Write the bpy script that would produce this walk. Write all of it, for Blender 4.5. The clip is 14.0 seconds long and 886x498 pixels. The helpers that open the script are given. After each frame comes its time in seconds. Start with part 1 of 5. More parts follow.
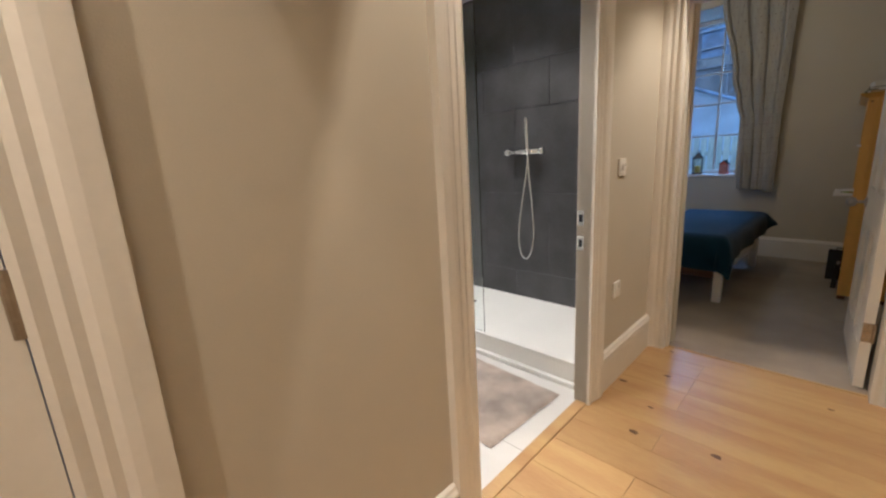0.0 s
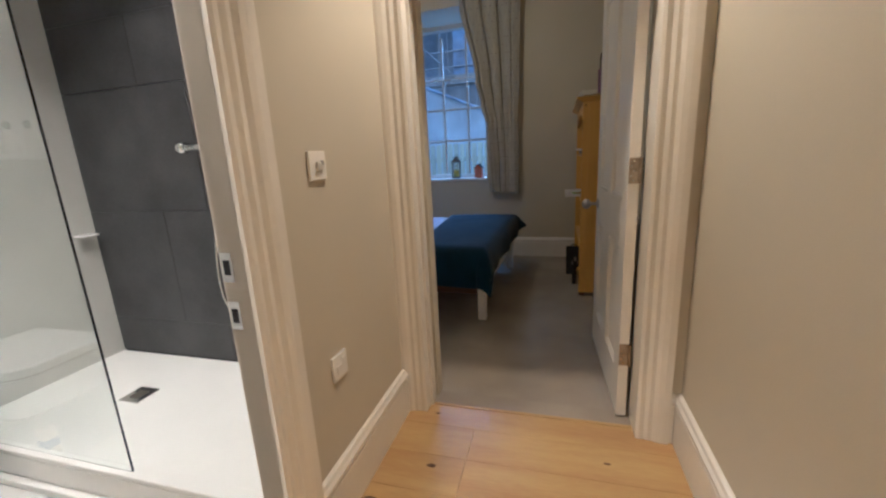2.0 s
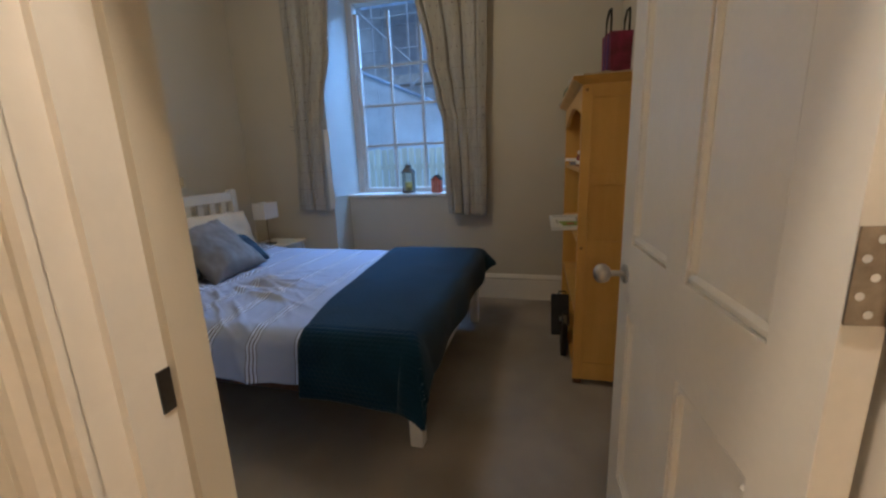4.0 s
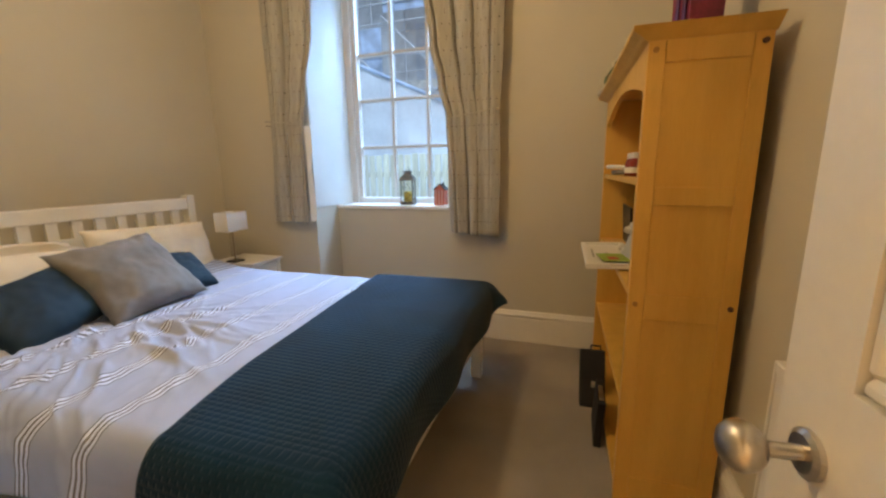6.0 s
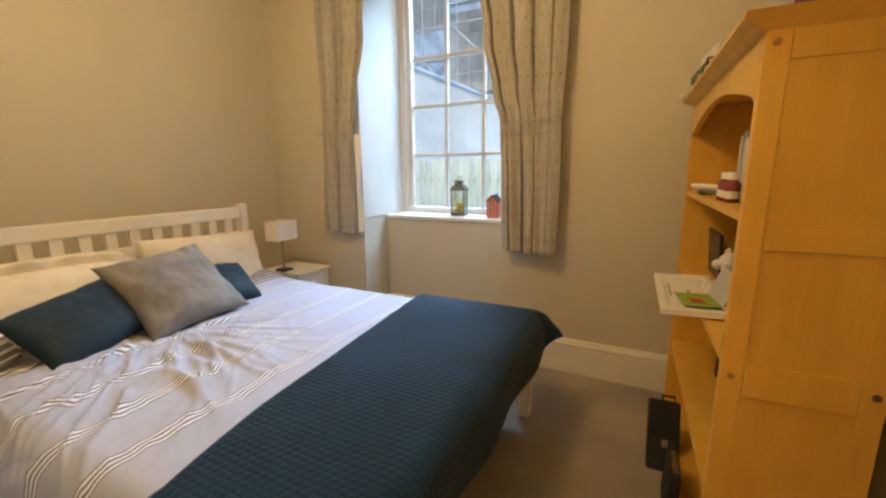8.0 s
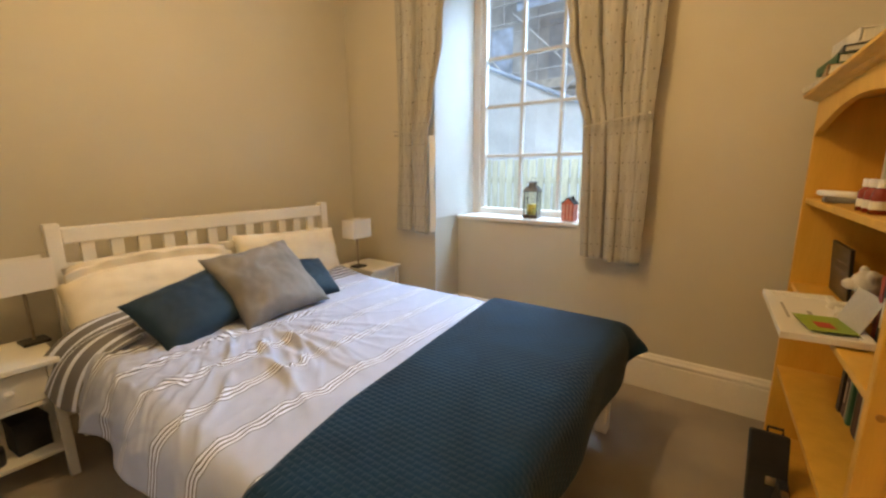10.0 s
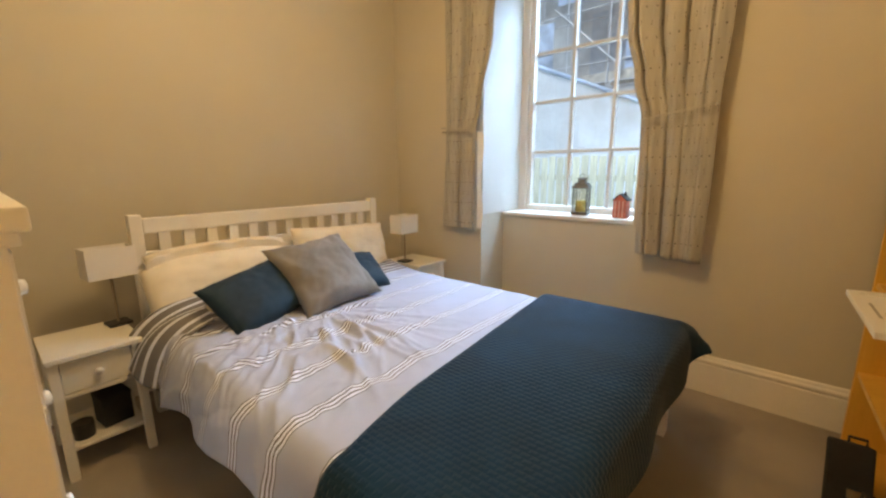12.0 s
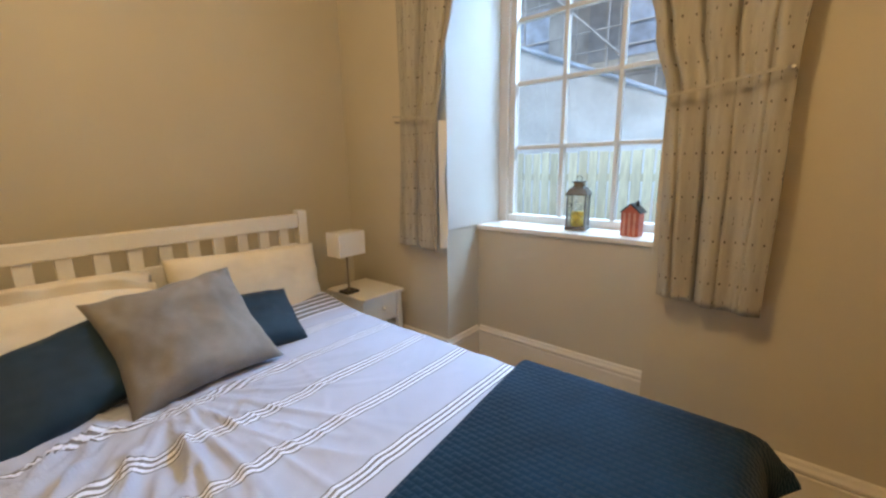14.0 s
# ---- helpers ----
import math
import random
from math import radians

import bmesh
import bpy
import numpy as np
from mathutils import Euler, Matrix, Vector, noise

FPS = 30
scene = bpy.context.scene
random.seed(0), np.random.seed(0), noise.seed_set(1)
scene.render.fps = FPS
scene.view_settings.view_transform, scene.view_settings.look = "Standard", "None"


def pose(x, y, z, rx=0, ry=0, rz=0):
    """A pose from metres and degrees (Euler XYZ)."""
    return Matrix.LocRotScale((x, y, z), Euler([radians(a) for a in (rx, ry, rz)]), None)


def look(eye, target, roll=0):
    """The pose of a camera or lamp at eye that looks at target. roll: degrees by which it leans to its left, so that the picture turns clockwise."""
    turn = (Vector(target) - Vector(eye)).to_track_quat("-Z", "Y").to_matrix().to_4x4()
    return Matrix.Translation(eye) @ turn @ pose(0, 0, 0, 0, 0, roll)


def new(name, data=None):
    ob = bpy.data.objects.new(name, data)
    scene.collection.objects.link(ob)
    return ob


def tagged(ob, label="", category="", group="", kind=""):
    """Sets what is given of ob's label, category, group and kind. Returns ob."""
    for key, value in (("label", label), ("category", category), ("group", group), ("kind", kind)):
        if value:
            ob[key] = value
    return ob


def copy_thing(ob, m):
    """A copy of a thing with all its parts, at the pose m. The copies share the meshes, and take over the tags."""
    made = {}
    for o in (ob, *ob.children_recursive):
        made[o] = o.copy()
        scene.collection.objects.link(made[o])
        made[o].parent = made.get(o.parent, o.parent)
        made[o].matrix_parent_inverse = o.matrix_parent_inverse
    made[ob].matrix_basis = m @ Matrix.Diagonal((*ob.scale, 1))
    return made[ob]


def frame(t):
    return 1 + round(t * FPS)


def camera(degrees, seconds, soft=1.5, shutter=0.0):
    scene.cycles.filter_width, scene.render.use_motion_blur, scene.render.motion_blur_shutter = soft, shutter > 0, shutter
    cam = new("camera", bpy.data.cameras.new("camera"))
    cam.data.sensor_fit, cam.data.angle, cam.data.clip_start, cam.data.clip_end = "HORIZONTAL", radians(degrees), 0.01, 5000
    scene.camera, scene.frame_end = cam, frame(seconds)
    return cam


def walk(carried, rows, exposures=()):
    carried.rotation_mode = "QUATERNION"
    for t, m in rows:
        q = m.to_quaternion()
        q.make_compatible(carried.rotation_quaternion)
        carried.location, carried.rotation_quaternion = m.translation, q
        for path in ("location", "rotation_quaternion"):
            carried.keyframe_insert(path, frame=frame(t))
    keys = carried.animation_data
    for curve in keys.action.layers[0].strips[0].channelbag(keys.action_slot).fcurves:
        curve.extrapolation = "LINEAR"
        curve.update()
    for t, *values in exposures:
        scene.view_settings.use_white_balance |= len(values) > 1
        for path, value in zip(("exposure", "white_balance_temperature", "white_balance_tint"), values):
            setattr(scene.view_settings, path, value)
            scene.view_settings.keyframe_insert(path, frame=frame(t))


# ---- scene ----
cam = camera(96.5, 14.0, soft=2.4)
PATH = [
    (0, (0.164, 1.815, 1.26), (-1.277, 3.134, 0.83), -3.2),
    (0.5, (0.128, 2.083, 1.24), (-1.066, 3.629, 0.81), -3.4),
    (1, (0.081, 2.268, 1.211), (-0.869, 3.972, 0.769), -3.3),
    (1.5, (0.021, 2.539, 1.212), (-0.733, 4.336, 0.762), -3.1),
    (2, (0.011, 2.854, 1.19), (-0.605, 4.703, 0.74), -3.0),
    (2.5, (0.008, 3.211, 1.206), (-0.496, 5.092, 0.75), -2.8),
    (3, (-0.032, 3.526, 1.212), (-0.512, 5.413, 0.756), -2.6),
    (3.5, (-0.057, 3.838, 1.231), (-0.553, 5.723, 0.782), -2.5),
    (5.8, (-0.08, 4.809, 1.198), (-0.68, 6.675, 0.801), -1.0),
    (6, (-0.103, 4.852, 1.196), (-0.724, 6.713, 0.804), -0.9),
    (6.5, (-0.145, 4.962, 1.221), (-0.836, 6.798, 0.833), -0.9),
    (7, (-0.135, 5.042, 1.226), (-0.896, 6.851, 0.844), -0.8),
    (7.5, (-0.116, 5.081, 1.247), (-0.942, 6.861, 0.865), -0.7),
    (10, (-0.216, 5.053, 1.279), (-1.357, 6.648, 0.891), -0.3),
    (10.5, (-0.224, 5.044, 1.264), (-1.42, 6.6, 0.879), -0.3),
    (11, (-0.229, 5.041, 1.256), (-1.469, 6.563, 0.874), -0.3),
    (11.5, (-0.247, 5.025, 1.248), (-1.512, 6.527, 0.866), -0.4),
    (12, (-0.287, 4.976, 1.255), (-1.559, 6.47, 0.865), -0.4),
    (12.5, (-0.348, 4.948, 1.256), (-1.62, 6.441, 0.865), -0.5),
    (13, (-0.415, 5.168, 1.249), (-1.682, 6.664, 0.853), -0.7),
    (13.5, (-0.468, 5.442, 1.306), (-1.731, 6.938, 0.899), -0.8),
    (14, (-0.572, 5.732, 1.284), (-1.839, 7.225, 0.878), -0.9),
]
EXPOSURES = [(0, -0.07, 4300, 10), (2.4, 0.0, 4300, 10), (3.7, 0.1, 4450, 10), (5.8, 1.2, 5650, 10), (7.2, 1.47, 6900, 10), (12.5, 1.47, 6800, 10), (14, 1.25, 6450, 10)]
walk(cam, [(t, look(eye, target, roll)) for t, eye, target, roll in PATH], EXPOSURES)

# ---------------------------------------------------------------- light
world = bpy.data.worlds.new("sky")
scene.world = world
world.use_nodes = True
wn = world.node_tree.nodes
sky = wn.new("ShaderNodeTexSky")
sky.sky_type, sky.sun_disc = "NISHITA", False
sky.sun_elevation, sky.sun_rotation = radians(50), radians(180)
world.node_tree.links.new(sky.outputs[0], wn["Background"].inputs[0])
wn["Background"].inputs[1].default_value = 0.05


def lamp(name, kind, where, target, energy, colour, size=0.1, angle=None):
    data = bpy.data.lights.new(name, kind)
    data.energy, data.color = energy, colour
    if kind == "AREA":
        data.shape = "RECTANGLE" if isinstance(size, tuple) else "DISK"
        if isinstance(size, tuple):
            data.size, data.size_y = size
        else:
            data.size = size
    elif kind == "SUN":
        data.angle = radians(angle)
    else:
        data.shadow_soft_size = size
        if kind == "SPOT":
            data.spot_size, data.spot_blend = radians(angle), 0.10 if angle < 60 else 0.5
    ob = new(name, data)
    ob.matrix_world = look(where, target)
    return ob


DAY = (0.42, 0.67, 1.0)
WARM = (1.0, 0.67, 0.30)
HALL = (1.0, 0.645, 0.315)
HALL_SPOTS = ((-0.413, 1.781), (-0.484, 2.538), (0.016, 0.557), (-0.140, 4.325))
lamp("sun", "SUN", (0, -6.7, 8), (0, 0, 0), 0.72, (0.68, 0.84, 1.0), angle=30)
# Unseen area lamp added outside to boost the sky's light through the window.
lamp("window_sky_fill", "AREA", (-1.48, 9.30, 3.75), (-1.5, 6.6, 0.6), 138, DAY, size=(1.4, 0.8))
lamp("bedroom_bulb", "POINT", (-1.28, 5.90, 2.58), (-1.28, 5.90, 0), 17.5, WARM, size=0.11)
for (cx, cy), power, wide in zip(HALL_SPOTS, (42, 116, 128, 106), (48, 31, 140, 96)):
    lamp("hall_downlight_bulb", "SPOT", (cx, cy, 2.585), (cx, cy, 0), power, HALL, size=0.03, angle=wide)
# The second spot is an added fill that brightens the door lining.
BATH_SPOTS = ((-2.36, 3.17), (-1.08, 2.82), (-1.70, 3.90), (-1.10, 3.85))
for (cx, cy), power in zip(BATH_SPOTS, (60, 92, 58, 54)):
    lamp("bathroom_downlight_and_fill", "SPOT", (cx, cy, 2.48), (cx, cy, 0), power, (1, 0.70, 0.40), size=0.04, angle=110)

# ---------------------------------------------------------------- materials


def mat(name, col, rough=0.55, metal=0.0, var=0.08, scale=3.0, fine=140.0, bump=0.05, stretch=(1, 1, 1), col2=None,
        rand=0.0, sheen=0.0, spec=0.5):
    """Two-scale mottled surface: broad colour drift, fine grain and relief."""
    m = bpy.data.materials.new(name)
    m.use_nodes = True
    n, l = m.node_tree.nodes, m.node_tree.links
    b = n["Principled BSDF"]
    b.inputs["Roughness"].default_value, b.inputs["Metallic"].default_value = rough, metal
    b.inputs["Specular IOR Level"].default_value = spec
    b.inputs["Sheen Weight"].default_value = sheen
    tc, mp = n.new("ShaderNodeTexCoord"), n.new("ShaderNodeMapping")
    mp.inputs["Scale"].default_value = stretch
    l.new(tc.outputs["Object"], mp.inputs["Vector"])
    vec = mp.outputs["Vector"]
    if rand:
        oi, add = n.new("ShaderNodeObjectInfo"), n.new("ShaderNodeVectorMath")
        mul = n.new("ShaderNodeMath")
        mul.operation, mul.inputs[1].default_value = "MULTIPLY", 37.0
        l.new(oi.outputs["Random"], mul.inputs[0])
        l.new(vec, add.inputs[0]), l.new(mul.outputs[0], add.inputs[1])
        vec = add.outputs[0]
    big, small = n.new("ShaderNodeTexNoise"), n.new("ShaderNodeTexNoise")
    big.inputs["Scale"].default_value, big.inputs["Detail"].default_value = scale, 5
    small.inputs["Scale"].default_value, small.inputs["Detail"].default_value = fine, 3
    l.new(vec, big.inputs["Vector"]), l.new(vec, small.inputs["Vector"])
    c2 = col2 or tuple(c * (1 - 2.2 * var) for c in col)
    c1 = col if col2 else tuple(min(1, c * (1 + 1.2 * var)) for c in col)
    ramp = n.new("ShaderNodeValToRGB")
    ramp.color_ramp.elements[0].position, ramp.color_ramp.elements[1].position = 0.32, 0.68
    ramp.color_ramp.elements[0].color, ramp.color_ramp.elements[1].color = (*c2, 1), (*c1, 1)
    mixf = n.new("ShaderNodeMath")
    mixf.operation = "MULTIPLY_ADD"
    mixf.inputs[1].default_value, mixf.inputs[2].default_value = 0.35, -0.17
    l.new(small.outputs["Fac"], mixf.inputs[0])
    addf = n.new("ShaderNodeMath")
    l.new(big.outputs["Fac"], addf.inputs[0]), l.new(mixf.outputs[0], addf.inputs[1])
    last = addf.outputs[0]
    if rand:
        r2 = n.new("ShaderNodeMath")
        r2.operation, r2.inputs[1].default_value, r2.inputs[2].default_value = "MULTIPLY_ADD", rand, -rand / 2
        l.new(oi.outputs["Random"], r2.inputs[0])
        a2 = n.new("ShaderNodeMath")
        l.new(last, a2.inputs[0]), l.new(r2.outputs[0], a2.inputs[1])
        last = a2.outputs[0]
    l.new(last, ramp.inputs["Fac"])
    l.new(ramp.outputs["Color"], b.inputs["Base Color"])
    if bump:
        bp = n.new("ShaderNodeBump")
        bp.inputs["Strength"].default_value, bp.inputs["Distance"].default_value = min(1, bump * 4), 0.004
        l.new(small.outputs["Fac"], bp.inputs["Height"])
        l.new(bp.outputs["Normal"], b.inputs["Normal"])
    return m


def glass(name, tint=(1, 1, 1), rough=0.0):
    m = bpy.data.materials.new(name)
    m.use_nodes = True
    b = m.node_tree.nodes["Principled BSDF"]
    b.inputs["Base Color"].default_value = (*tint, 1)
    b.inputs["Transmission Weight"].default_value, b.inputs["Roughness"].default_value = 1, rough
    b.inputs["IOR"].default_value = 1.52
    return m


def glow(name, col, strength):
    m = mat(name, col, 0.4)
    b = m.node_tree.nodes["Principled BSDF"]
    b.inputs["Emission Color"].default_value, b.inputs["Emission Strength"].default_value = (*col, 1), strength
    return m


PAINT = mat("wall_paint", (0.58, 0.535, 0.435), 0.85, var=0.02, scale=1.2, fine=260, bump=0.03)
GLOSS = mat("white_gloss", (0.80, 0.765, 0.70), 0.32, var=0.02, scale=4, fine=60, bump=0.02)
WHITEWOOD = mat("white_painted_wood", (0.80, 0.775, 0.71), 0.38, var=0.02, scale=5, fine=70, bump=0.02)
SASH = mat("sash_paint", (0.66, 0.62, 0.56), 0.45, var=0.03)
REVEAL = mat("reveal_paint", (0.66, 0.65, 0.61), 0.7, var=0.02, fine=200, bump=0.03)
CEIL = mat("ceiling_paint", (0.80, 0.79, 0.76), 0.9, var=0.02)
CARPET = mat("carpet_pile", (0.378, 0.324, 0.258), 0.98, var=0.10, scale=2.2, fine=420, bump=0.25, sheen=0.2, spec=0.1)
OAK = mat("oak_plank", (0.54, 0.37, 0.145), 0.36, var=0.16, scale=2.2, fine=38, bump=0.02, stretch=(0.55, 4, 4), rand=0.12,
          col2=(0.43, 0.26, 0.10))
KNOT = mat("oak_knot", (0.12, 0.06, 0.025), 0.4)
PINE = mat("honey_pine", (0.76, 0.455, 0.082), 0.36, var=0.16, scale=3.2, fine=46, bump=0.02, stretch=(4.5, 4.5, 0.5),
           col2=(0.67, 0.375, 0.056))
PEG = mat("pine_peg", (0.40, 0.20, 0.035), 0.4, var=0.1)
TILE = mat("charcoal_tile", (0.052, 0.052, 0.054), 0.38, var=0.16, scale=4, fine=90, bump=0.02)
GROUT = mat("dark_grout", (0.03, 0.03, 0.031), 0.8)
BATHTILE = mat("pale_tile", (0.74, 0.73, 0.71), 0.28, var=0.03, scale=3, rand=0.05)
PALEGROUT = mat("pale_grout", (0.55, 0.54, 0.52), 0.8)
BATHWALL = mat("bathroom_plaster", (0.53, 0.53, 0.50), 0.5, var=0.03)
CERAMIC = mat("white_ceramic", (0.86, 0.855, 0.84), 0.12, var=0.01, bump=0)
RESIN = mat("white_resin", (0.84, 0.835, 0.81), 0.35, var=0.015, bump=0.01)
CHROME = mat("chrome", (0.82, 0.82, 0.82), 0.10, 1.0, var=0.03, bump=0)
STEEL = mat("brushed_steel", (0.55, 0.52, 0.47), 0.32, 1.0, var=0.08, scale=20, bump=0.02)
BRASSY = mat("aged_hinge", (0.40, 0.34, 0.26), 0.38, 1.0, var=0.10, scale=30)
DARKMETAL = mat("dark_metal", (0.06, 0.055, 0.05), 0.45, 0.7, var=0.1)
BATHMAT = mat("shaggy_mat", (0.46, 0.39, 0.33), 0.95, var=0.14, scale=7, fine=220, bump=0.5, sheen=0.3)
PLASTIC = mat("white_plastic", (0.82, 0.80, 0.76), 0.3, var=0.01, bump=0)
BLACK = mat("black_cloth", (0.018, 0.018, 0.02), 0.8, var=0.2, scale=9)
BLACKGLOSS = mat("black_plastic", (0.02, 0.02, 0.022), 0.35, var=0.1)
NAVY = mat("navy_satin", (0.010, 0.030, 0.052), 0.6, var=0.12, scale=5, fine=500, bump=0.06, sheen=0.05, spec=0.25)
GREYVELVET = mat("grey_velvet", (0.215, 0.20, 0.185), 0.75, var=0.14, scale=5, fine=420, bump=0.08, sheen=0.15)
CREAM = mat("cream_cotton", (0.78, 0.71, 0.57), 0.85, var=0.05, scale=4, fine=380, bump=0.06)
LINING = mat("curtain_lining", (0.78, 0.755, 0.67), 0.85, var=0.04, fine=300)
SHADE = mat("lamp_shade_linen", (0.82, 0.79, 0.74), 0.8, var=0.03, fine=260, bump=0.06)
WINDOWGLASS = glass("window_glass")
SHOWERGLASS = glass("shower_glass", (0.95, 0.985, 0.975))
LANTERNGLASS = glass("lantern_glass", (0.97, 0.97, 0.93), 0.05)
CANDLE = mat("yellow_wax", (0.72, 0.62, 0.12), 0.5, var=0.05)
LANTERNMETAL = mat("lantern_metal", (0.17, 0.16, 0.14), 0.5, 0.5, var=0.2, scale=20)
REDCERAMIC = mat("red_painted_wood", (0.50, 0.115, 0.06), 0.5, var=0.12, scale=25)
PINKSTRIPE = mat("pale_red_paint", (0.62, 0.30, 0.22), 0.5, var=0.1, scale=25)
FENCEWOOD = mat("pale_fence_board", (0.66, 0.62, 0.46), 0.8, var=0.1, scale=5, stretch=(6, 6, 0.8), rand=0.25)
SHEET = mat("white_tarpaulin", (0.70, 0.73, 0.76), 0.55, var=0.07, scale=1.3, fine=20, bump=0.1)
GALV = mat("galvanised_tube", (0.70, 0.72, 0.74), 0.5, 0.1, var=0.12)
BLUENET = mat("blue_net", (0.52, 0.63, 0.80), 0.8, var=0.2, scale=2)
STONE = mat("grey_stone", (0.78, 0.79, 0.78), 0.85, var=0.12, scale=1.5, fine=30, bump=0.2)
BOARDS = mat("scaffold_board", (0.66, 0.64, 0.58), 0.85, var=0.15, scale=4)
GROUND = mat("gravel_ground", (0.24, 0.23, 0.21), 0.95, var=0.15, scale=4, bump=0.3)
TANCLOTH = mat("tan_cloth", (0.36, 0.26, 0.14), 0.9, var=0.15, scale=8, bump=0.1)
BROWNWOOD = mat("dark_stained_wood", (0.12, 0.055, 0.028), 0.5, var=0.15, scale=6, stretch=(0.6, 6, 6))
PLUSH = mat("white_plush", (0.74, 0.71, 0.66), 0.95, var=0.08, scale=30, fine=300, bump=0.4, sheen=0.4)


def striped_cotton():
    """Pale grey cotton with groups of three white bars between charcoal bars, across the bed."""
    m = mat("striped_cotton", (0.43, 0.465, 0.59), 0.85, var=0.03, scale=5, fine=420, bump=0.06)
    n, l = m.node_tree.nodes, m.node_tree.links
    b = n["Principled BSDF"]
    base = b.inputs["Base Color"].links[0].from_socket
    tc, sep = n.new("ShaderNodeUVMap"), n.new("ShaderNodeSeparateXYZ")
    l.new(tc.outputs[0], sep.inputs[0])

    def math_(op, a, c=None):
        x = n.new("ShaderNodeMath")
        x.operation = op
        for i, v in enumerate((a, c)):
            if v is None:
                continue
            if isinstance(v, (int, float)):
                x.inputs[i].default_value = v
            else:
                l.new(v, x.inputs[i])
        return x.outputs[0]

    u = math_("ADD", sep.outputs["X"], 1.265 + 0.11 + 2.2)
    d = math_("ABSOLUTE", math_("SUBTRACT", math_("FLOORED_MODULO", u, 0.22), 0.11))
    band = math_("LESS_THAN", d, 0.0265)
    line = math_("MAXIMUM", math_("LESS_THAN", d, 0.0048),
                 math_("LESS_THAN", math_("ABSOLUTE", math_("SUBTRACT", d, 0.0172)), 0.0046))
    head = math_("LESS_THAN", sep.outputs["X"], -2.27)
    e = math_("FLOORED_MODULO", math_("ADD", sep.outputs["X"], 4.0), 0.040)
    m0 = n.new("ShaderNodeMixRGB")
    m0.inputs[2].default_value = (0.19, 0.185, 0.20, 1)
    l.new(head, m0.inputs[0]), l.new(base, m0.inputs[1])
    base = m0.outputs[0]
    band = math_("MULTIPLY", band, math_("SUBTRACT", 1.0, head))
    line = math_("ADD", math_("MULTIPLY", line, math_("SUBTRACT", 1.0, head)), math_("MULTIPLY", math_("LESS_THAN", e, 0.0115), head))
    m1, m2 = n.new("ShaderNodeMixRGB"), n.new("ShaderNodeMixRGB")
    m1.inputs[2].default_value, m2.inputs[2].default_value = (0.165, 0.155, 0.17, 1), (0.74, 0.79, 0.93, 1)
    l.new(band, m1.inputs[0]), l.new(base, m1.inputs[1])
    l.new(line, m2.inputs[0]), l.new(m1.outputs[0], m2.inputs[1])
    l.new(m2.outputs[0], b.inputs["Base Color"])
    return m


def quilted():
    """Dark teal quilt stitched in offset rows."""
    m = mat("quilted_throw", (0.0038, 0.0255, 0.053), 0.8, var=0.12, scale=6, fine=400, bump=0.04, sheen=0.10, spec=0.15)
    n, l = m.node_tree.nodes, m.node_tree.links
    uv, br = n.new("ShaderNodeUVMap"), n.new("ShaderNodeTexBrick")
    br.inputs["Color1"].default_value = br.inputs["Color2"].default_value = (1, 1, 1, 1)
    br.inputs["Mortar"].default_value = (0, 0, 0, 1)
    br.inputs["Scale"].default_value = 1
    br.inputs["Brick Width"].default_value, br.inputs["Row Height"].default_value = 0.030, 0.020
    br.inputs["Mortar Size"].default_value, br.inputs["Mortar Smooth"].default_value = 0.008, 1.0
    l.new(uv.outputs[0], br.inputs["Vector"])
    bp = n.new("ShaderNodeBump")
    bp.inputs["Strength"].default_value, bp.inputs["Distance"].default_value = 0.42, 0.005
    l.new(br.outputs["Color"], bp.inputs["Height"])
    l.new(n["Bump"].outputs[0], bp.inputs["Normal"])
    l.new(bp.outputs[0], n["Principled BSDF"].inputs["Normal"])
    return m


def dotted_linen():
    """Grey-beige slub linen with a small woven motif of dark dots in staggered rows."""
    m = mat("dotted_linen", (0.40, 0.385, 0.345), 0.85, var=0.06, scale=5, fine=60, bump=0.06, stretch=(9, 9, 1))
    n, l = m.node_tree.nodes, m.node_tree.links
    b = n["Principled BSDF"]
    base = b.inputs["Base Color"].links[0].from_socket
    uv, sep = n.new("ShaderNodeUVMap"), n.new("ShaderNodeSeparateXYZ")
    l.new(uv.outputs[0], sep.inputs[0])

    def math_(op, a, c=None):
        x = n.new("ShaderNodeMath")
        x.operation = op
        for i, v in enumerate((a, c)):
            if v is None:
                continue
            if isinstance(v, (int, float)):
                x.inputs[i].default_value = v
            else:
                l.new(v, x.inputs[i])
        return x.outputs[0]

    def dots(px, py, ox, oy, rx, ry):
        a = math_("SUBTRACT", math_("FLOORED_MODULO", math_("ADD", sep.outputs["X"], ox), px), px / 2)
        c = math_("SUBTRACT", math_("FLOORED_MODULO", math_("ADD", sep.outputs["Y"], oy), py), py / 2)
        e = math_("ADD", math_("POWER", math_("DIVIDE", a, rx), 2), math_("POWER", math_("DIVIDE", c, ry), 2))
        return math_("LESS_THAN", e, 1.0)

    f = math_("MAXIMUM", dots(0.062, 0.155, 0, 0, 0.0052, 0.0052), dots(0.062, 0.155, 0.031, 0.070, 0.0022, 0.006))
    f = math_("MAXIMUM", f, dots(0.062, 0.155, 0.031, 0.088, 0.0022, 0.006))
    mix = n.new("ShaderNodeMixRGB")
    mix.inputs[2].default_value = (0.12, 0.10, 0.088, 1)
    l.new(f, mix.inputs[0]), l.new(base, mix.inputs[1])
    l.new(mix.outputs[0], b.inputs["Base Color"])
    return m


STRIPES, QUILT, LINEN = striped_cotton(), quilted(), dotted_linen()

# ---------------------------------------------------------------- mesh helpers


